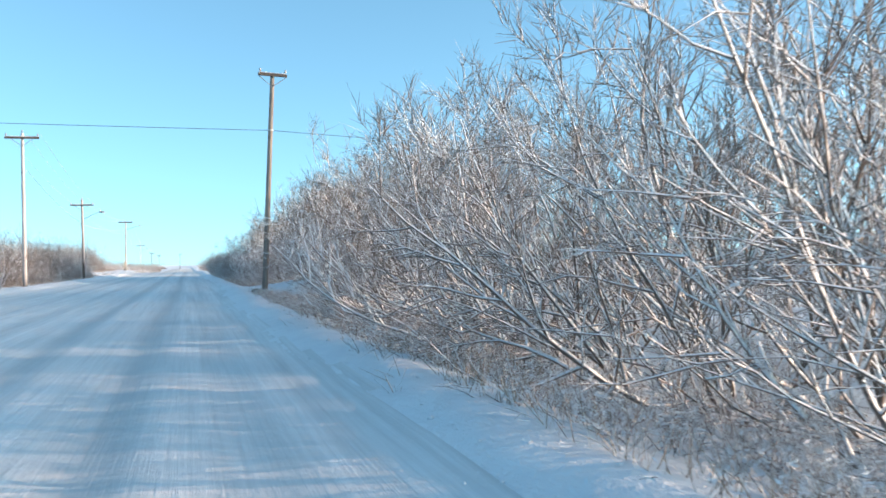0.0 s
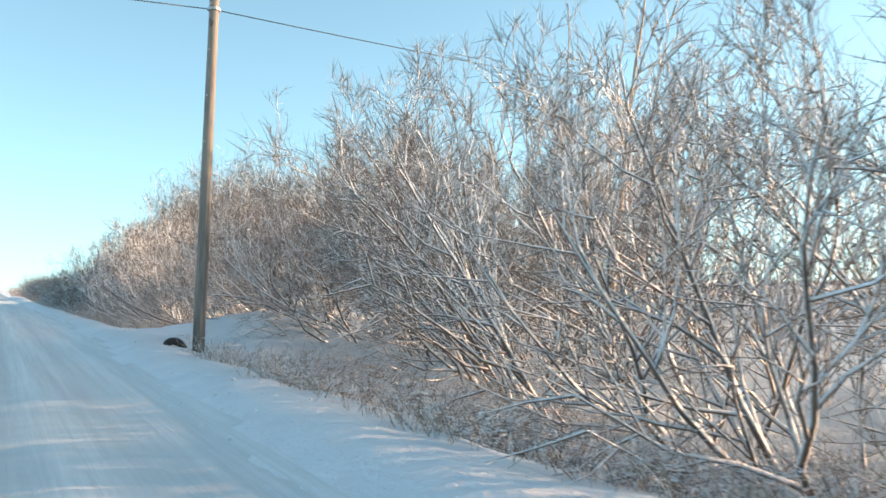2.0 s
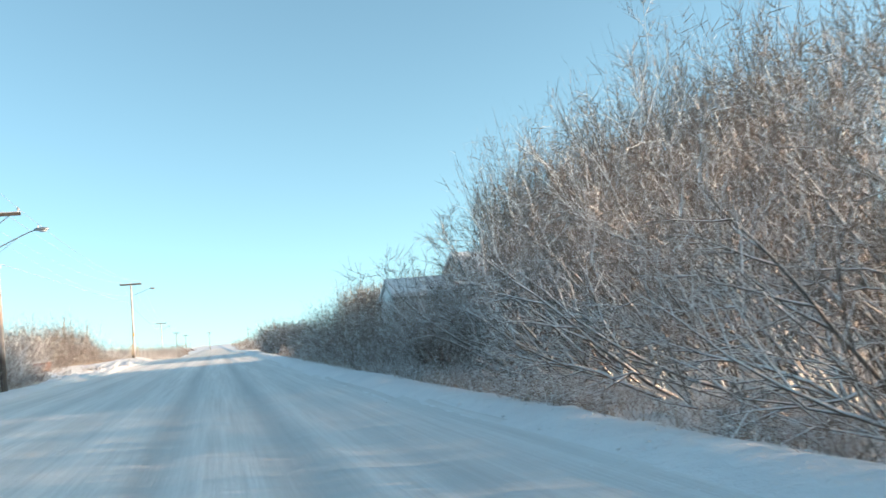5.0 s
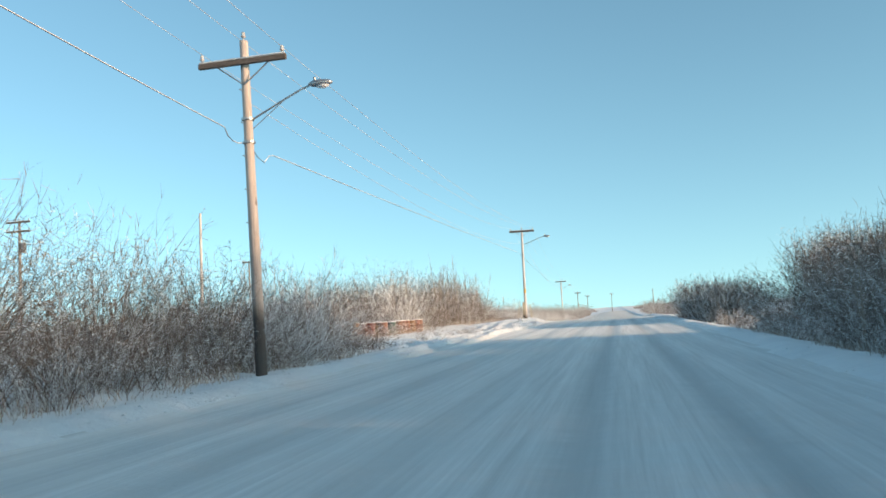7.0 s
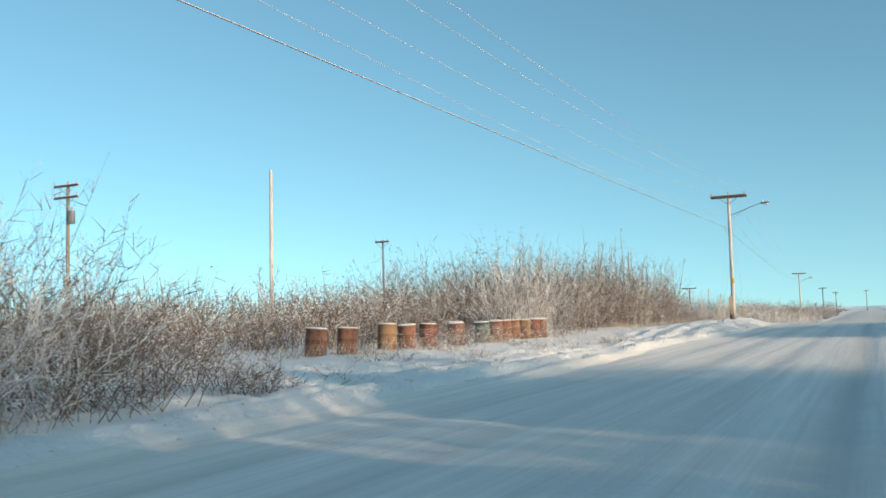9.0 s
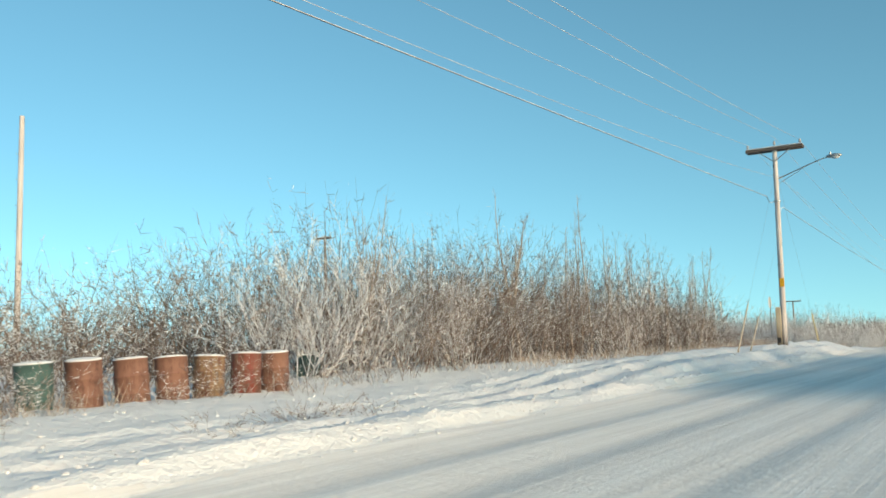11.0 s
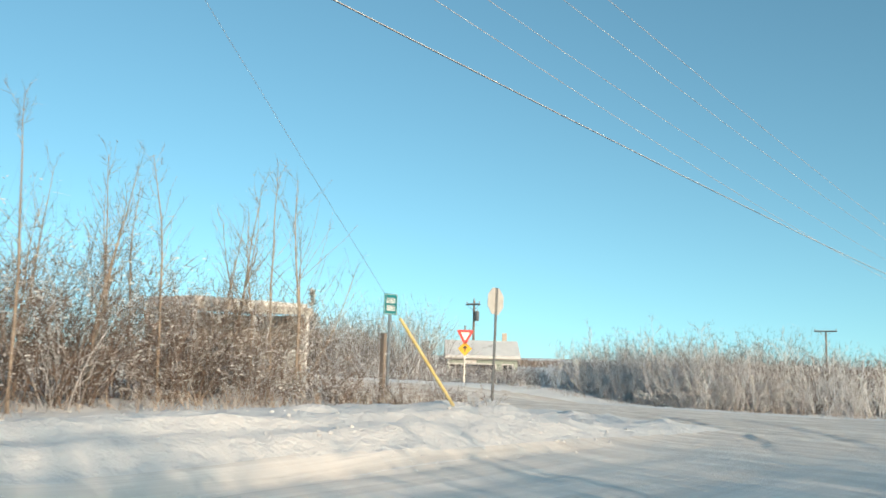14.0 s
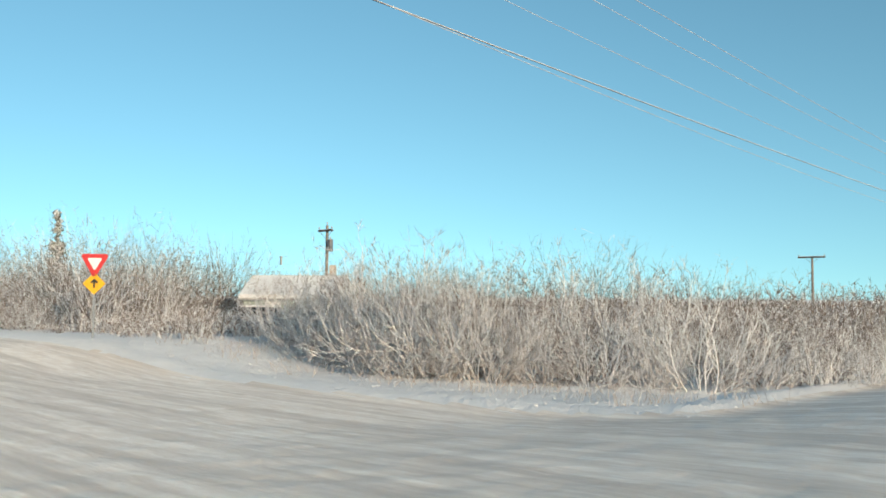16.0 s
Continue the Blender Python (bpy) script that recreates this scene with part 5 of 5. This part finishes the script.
panel = part("panel", plate([(-0.24, 2.20), (0.24, 2.20), (0.24, 2.70), (-0.24, 2.70)], 0.004), TEAL, bus, "square teal panel with a white border")
panel.location = (0, -0.006, 0)
for x0, z0, x1, z1 in ((-0.225, 2.677, 0.225, 2.685), (-0.225, 2.215, 0.225, 2.223), (-0.225, 2.215, -0.217, 2.685), (0.217, 2.215, 0.225, 2.685)):
    part("border", box(x0, -0.009, z0, x1, -0.0065, z1), WHITE, panel, "white border line")
part("band", box(-0.15, -0.009, 2.475, 0.15, -0.0065, 2.60), WHITE, panel, "white lettering band")
part("band", box(-0.15, -0.009, 2.295, 0.15, -0.0065, 2.42), WHITE, panel, "white lettering band")
lettering("BUS", 0.15, TEAL, panel, 0, -0.0105, 2.537)
lettering("STOP", 0.135, TEAL, panel, 0, -0.0105, 2.357)
wood_post = thing("wooden_post", pose(-15.35, 168.1, ground_z(-15.35, 168.1)), "grey wooden post in dead grass beside a sign", "post")
part("post", box(-0.07, -0.05, -0.3, 0.07, 0.05, 1.75, 0.012), POLE_GREY, wood_post)

# yield sign with a yellow plate under it
yl = sign_post("yield_sign", -27.5, 187.0, 48, "red and white yield sign above a yellow plate", "road sign")
part("post", channel(2.55), STEEL, yl)


def triangle(r, z):
    """Point down, with clipped corners."""
    out = []
    for k in range(3):
        a = math.pi + 2 * math.pi * k / 3
        for e in (-0.10, 0.10):
            out.append((r * math.sin(a + e), z + r * math.cos(a + e)))
    return out


p = part("red_triangle", plate(triangle(0.46, 2.42), 0.004), RED, yl, "red border of the triangle")
p.location = (0, -0.006, 0)
p = part("white_triangle", plate(triangle(0.24, 2.42), 0.003), WHITE, yl, "white centre of the triangle")
p.location = (0, -0.0095, 0)
p = part("yellow_plate", plate([(x, 1.74 + z) for x, z in ring_outline(4, 0.36)], 0.004), YELLOW, yl, "yellow diamond warning plate")
p.location = (0, -0.006, 0)
p2 = part("symbol", plate([(-0.03, 1.60), (0.03, 1.60), (0.03, 1.78), (0.10, 1.74), (0.12, 1.79), (0.0, 1.90), (-0.12, 1.79), (-0.10, 1.74), (-0.03, 1.78)], 0.002), BLACK, p, "black arrow symbol")
p2.location = (0, -0.004, 0)


# ---- bus shelter behind the trees ----
sh = thing("bus_shelter", pose(-18.0, 165.4, ground_z(-18.0, 165.4)), "grey panelled bus shelter with a flat snowy roof", "bus shelter")
part("roof", box(-1.0, -1.75, 2.02, 1.0, 1.75, 2.18, 0.02), WHITE, sh, "pale flat roof slab")
part("roof_snow", box(-0.97, -1.72, 2.182, 0.97, 1.72, 2.27, 0.04), SNOW, sh)
part("fascia", box(1.004, -1.75, 1.98, 1.04, 1.75, 2.16, 0.008), SHELTER_PANEL, sh)
for px, py in ((-0.92, -1.67), (0.92, -1.67), (-0.92, 1.67), (0.92, 1.67), (0.92, 0.0)):
    part("post", box(px - 0.05, py - 0.05, -0.2, px + 0.05, py + 0.05, 2.018, 0.01), WHITE, sh, "white painted post")
part("back_panel", box(-0.96, -1.60, 0.1, -0.90, 1.60, 1.98, 0.005), SHELTER_PANEL, sh)
for s in (-1, 1):
    part("side_panel", box(-0.85, s * 1.67 - 0.02, 0.1, 0.85, s * 1.67 + 0.02, 1.98, 0.005), SHELTER_PANEL, sh)
part("front_panel", box(0.90, 0.06, 0.15, 0.93, 1.60, 1.02, 0.005), SHELTER_PANEL, sh)
part("rail", box(0.895, -1.60, 1.05, 0.945, -0.06, 1.11, 0.008), WHITE, sh, "white rail")
part("rail", box(0.895, 0.06, 1.05, 0.945, 1.60, 1.11, 0.008), WHITE, sh, "white rail")
part("bench", box(-0.85, -1.4, 0.42, -0.45, 1.4, 0.48, 0.01), DARK_TIMBER, sh)


# ---- houses ----
def house(x, y, turn, w, d, eave, rise, wall_mat, label, windows=(), door=None, chimney=False, sink=0.3, o=0.30):
    """A plain house: ridge along its own x; the front is towards -y. windows: (side, along, sill, width, height)."""
    ob = thing("house", pose(x, y, ground_z(x, y), 0, 0, turn), label, "house")
    bm = box(-w / 2, -d / 2, -sink, w / 2, d / 2, eave)
    part("wall", bm, wall_mat, ob)
    for s in (-1, 1):
        bm = bmesh.new()
        vs = [bm.verts.new((s * (w / 2 - t), yy, zz)) for t in (0.0, 0.14) for yy, zz in ((-d / 2, eave + 0.003), (d / 2, eave + 0.003), (0, eave + rise))]
        bm.faces.new(vs[:3])
        bm.faces.new(vs[3:])
        for a, b in ((0, 1), (1, 2), (2, 0)):
            bm.faces.new((vs[a], vs[b], vs[b + 3], vs[a + 3]))
        bmesh.ops.recalc_face_normals(bm, faces=bm.faces[:])
        part("gable", bm, wall_mat, ob)
    k = rise / (d / 2)
    for s in (-1, 1):
        for name, low, high, mat in (("roof", 0.0, 0.10, PANEL_GREY), ("roof_snow", 0.105, 0.30, SNOW)):
            bm = bmesh.new()
            yo = d / 2 + o - (0.03 if name == "roof_snow" else 0)
            xo = w / 2 + o * 0.8 - (0.03 if name == "roof_snow" else 0)
            vs = [bm.verts.new((sx * xo, s * yy, zz + h)) for h in (low, high) for sx in (-1, 1) for yy, zz in ((0.0, eave + rise + 0.01), (yo, eave - o * k + 0.01))]
            for f in ((0, 1, 3, 2), (4, 6, 7, 5), (0, 2, 6, 4), (1, 5, 7, 3), (0, 4, 5, 1), (2, 3, 7, 6)):
                bm.faces.new([vs[i] for i in f])
            bmesh.ops.recalc_face_normals(bm, faces=bm.faces[:])
            part(name, bm, mat, ob, "thick snow on the roof" if mat is SNOW else "")
    for side, along, sill, ww, hh in windows:
        m = pose(0, 0, 0, 0, 0, {"front": 0, "right": 90, "back": 180, "left": -90}[side]) @ pose(along, -(d / 2 if side in ("front", "back") else w / 2) - 0.004, sill)
        win = part("window", box(-ww / 2, -0.01, 0, ww / 2, 0.0, hh), PANE, ob, "dark window pane")
        win.matrix_basis = m
        for nm, x0, z0, x1, z1 in (("sill", -ww / 2 - 0.08, -0.08, ww / 2 + 0.08, 0.0), ("head", -ww / 2 - 0.08, hh, ww / 2 + 0.08, hh + 0.07), ("jamb", -ww / 2 - 0.07, 0.002, -ww / 2, hh - 0.002), ("jamb", ww / 2, 0.002, ww / 2 + 0.07, hh - 0.002), ("mullion", -0.025, 0.002, 0.025, hh - 0.002)):
            part(nm, box(x0, -0.035, z0, x1, -0.002, z1, 0.004), WHITE, win, "white painted frame")
    if door:
        dr = part("door", box(door - 0.45, -d / 2 - 0.03, 0.1, door + 0.45, -d / 2 - 0.004, 2.1, 0.006), WHITE, ob, "white door")
        part("handle", tube([(door + 0.34, -d / 2 - 0.06, 1.05), (door + 0.34, -d / 2 - 0.028, 1.05)], 0.02, 6), STEEL, dr)
    if chimney:
        ch = part("chimney", box(1.6, 0.3, eave + rise * 0.6, 1.95, 0.65, eave + rise + 0.9, 0.01), SIDING_BEIGE, ob)
        part("flue", lathe([(0.07, eave + rise + 0.9), (0.07, eave + rise + 1.3), (0.10, eave + rise + 1.32), (0.10, eave + rise + 1.4)], 10), STEEL, ob).location = (-1.2, 0.4, 0)
    return ob


house(9.95, 97.9, 0, 4.2, 3.2, 2.62, 0.75, SIDING_WHITE, "small white house with snow on its gable roof", [("front", 0.4, 1.0, 0.8, 0.8)], -0.9, o=0.10)
house(16.6, 104.6, 0, 7.0, 6.4, 3.4, 1.5, SIDING_BEIGE, "beige house with snow on its gable roof", [("front", -1.6, 1.0, 1.2, 1.0), ("front", 1.8, 1.0, 1.2, 1.0)], 0.2, True, o=0.15)
house(-40.0, 205.0, 40, 5.0, 5.2, 2.25, 1.0, SIDING_GREEN, "green bungalow with a snow-covered roof", [("front", -1.9, 0.9, 0.8, 0.9), ("front", 0.5, 0.9, 0.8, 0.9), ("front", 1.8, 0.9, 0.7, 0.9), ("right", 0, 0.9, 1.4, 1.1)], -0.9, True)
house(-84.0, 212.0, 12, 12.0, 8.0, 2.4, 1.3, SIDING_RED, "red-sided house with a snow-covered roof", [("front", -3.5, 1.0, 1.4, 1.1), ("front", 3.0, 1.0, 1.4, 1.1)], 0.4)


# ---- a dark car parked by the green house ----
def parked_car(x, y, turn):
    ob = thing("parked_car", pose(x, y, ground_z(x, y), 0, 0, turn), "dark blue parked car with snow on its roof", "car")
    side = [(-2.1, 0.45), (-2.15, 0.75), (-1.9, 0.92), (-1.3, 0.98), (1.2, 0.95), (2.0, 0.80), (2.15, 0.60), (2.1, 0.40)]
    bm = plate([(px, pz) for px, pz in side], 1.66)
    bmesh.ops.bevel(bm, geom=bm.edges[:], offset=0.06, segments=2, affect="EDGES")
    b = part("body", bm, CAR_PAINT, ob, "", True)
    b.location = (0, -0.83, 0)
    bm = plate([(-1.75, 0.96), (-1.25, 1.42), (0.35, 1.44), (1.05, 0.97)], 1.40)
    bmesh.ops.bevel(bm, geom=bm.edges[:], offset=0.06, segments=2, affect="EDGES")
    part("cabin", bm, PANE, ob, "dark glazed cabin").location = (0, -0.70, 0)
    part("roof_snow", box(-1.25, -0.66, 1.43, 0.35, 0.66, 1.52, 0.04), SNOW, ob)
    for px in (-1.35, 1.35):
        for py in (-0.80, 0.80):
            w = part("wheel", lathe([(0.20, -0.1), (0.31, -0.1), (0.33, -0.06), (0.33, 0.06), (0.31, 0.1), (0.20, 0.1)], 18), RUBBER, ob, "", True)
            w.matrix_basis = pose(px, py, 0.33, 90, 0, 0)
            part("rim", lathe([(0.19, -0.104), (0.19, 0.104)], 14), STEEL, w)
    for py in (-0.6, 0.6):
        part("headlight", box(2.06, py - 0.16, 0.62, 2.14, py + 0.16, 0.74, 0.02), GLASSY, ob)


parked_car(-36.2, 200.2, 40)


# ---- spruces ----
def spruce(x, y, tall):
    rng = np.random.default_rng(int(tall * 100))
    ob = new("spruce", mesh_of("spruce", *strands([(np.array(((0, 0, -0.3), (0, 0, tall * 0.5), (0, 0, tall))), (0.08, 0.05, 0.01))], 7), DARK_TIMBER))
    ob.matrix_world = pose(x, y, ground_z(x, y))
    lines = []
    for k in range(int(tall * 26)):
        f = rng.uniform(0.06, 0.99)
        a, z = rng.uniform(0, 2 * np.pi), f * tall
        r = (1 - f) * tall * 0.20 * rng.uniform(0.6, 1.1) + 0.06
        tip = np.array((np.cos(a) * r, np.sin(a) * r, z - 0.12 * r + 0.05))
        lines.append((np.array(((0, 0, z), tip * 0.6 + np.array((0, 0, z)) * 0.4, tip)), (0.03, 0.07, 0.01)))
        for _ in range(3):
            g = rng.uniform(0.3, 0.95)
            q = np.array((0, 0, z)) * (1 - g) + tip * g
            lines.append((np.array((q, q + rng.normal(0, 0.12, 3), q + rng.normal(0, 0.2, 3) * (0.6 + r))), (0.025, 0.04, 0.006)))
    c = tagged(new("needles", mesh_of("needles", *strands(lines, 4), NEEDLE)), "dark green snow-dusted boughs", kind="stuff")
    c.parent = ob
    tagged(ob, "narrow dark spruce dusted with snow", "spruce", "spruces")


spruce(-46.9, 194.2, 6.6)
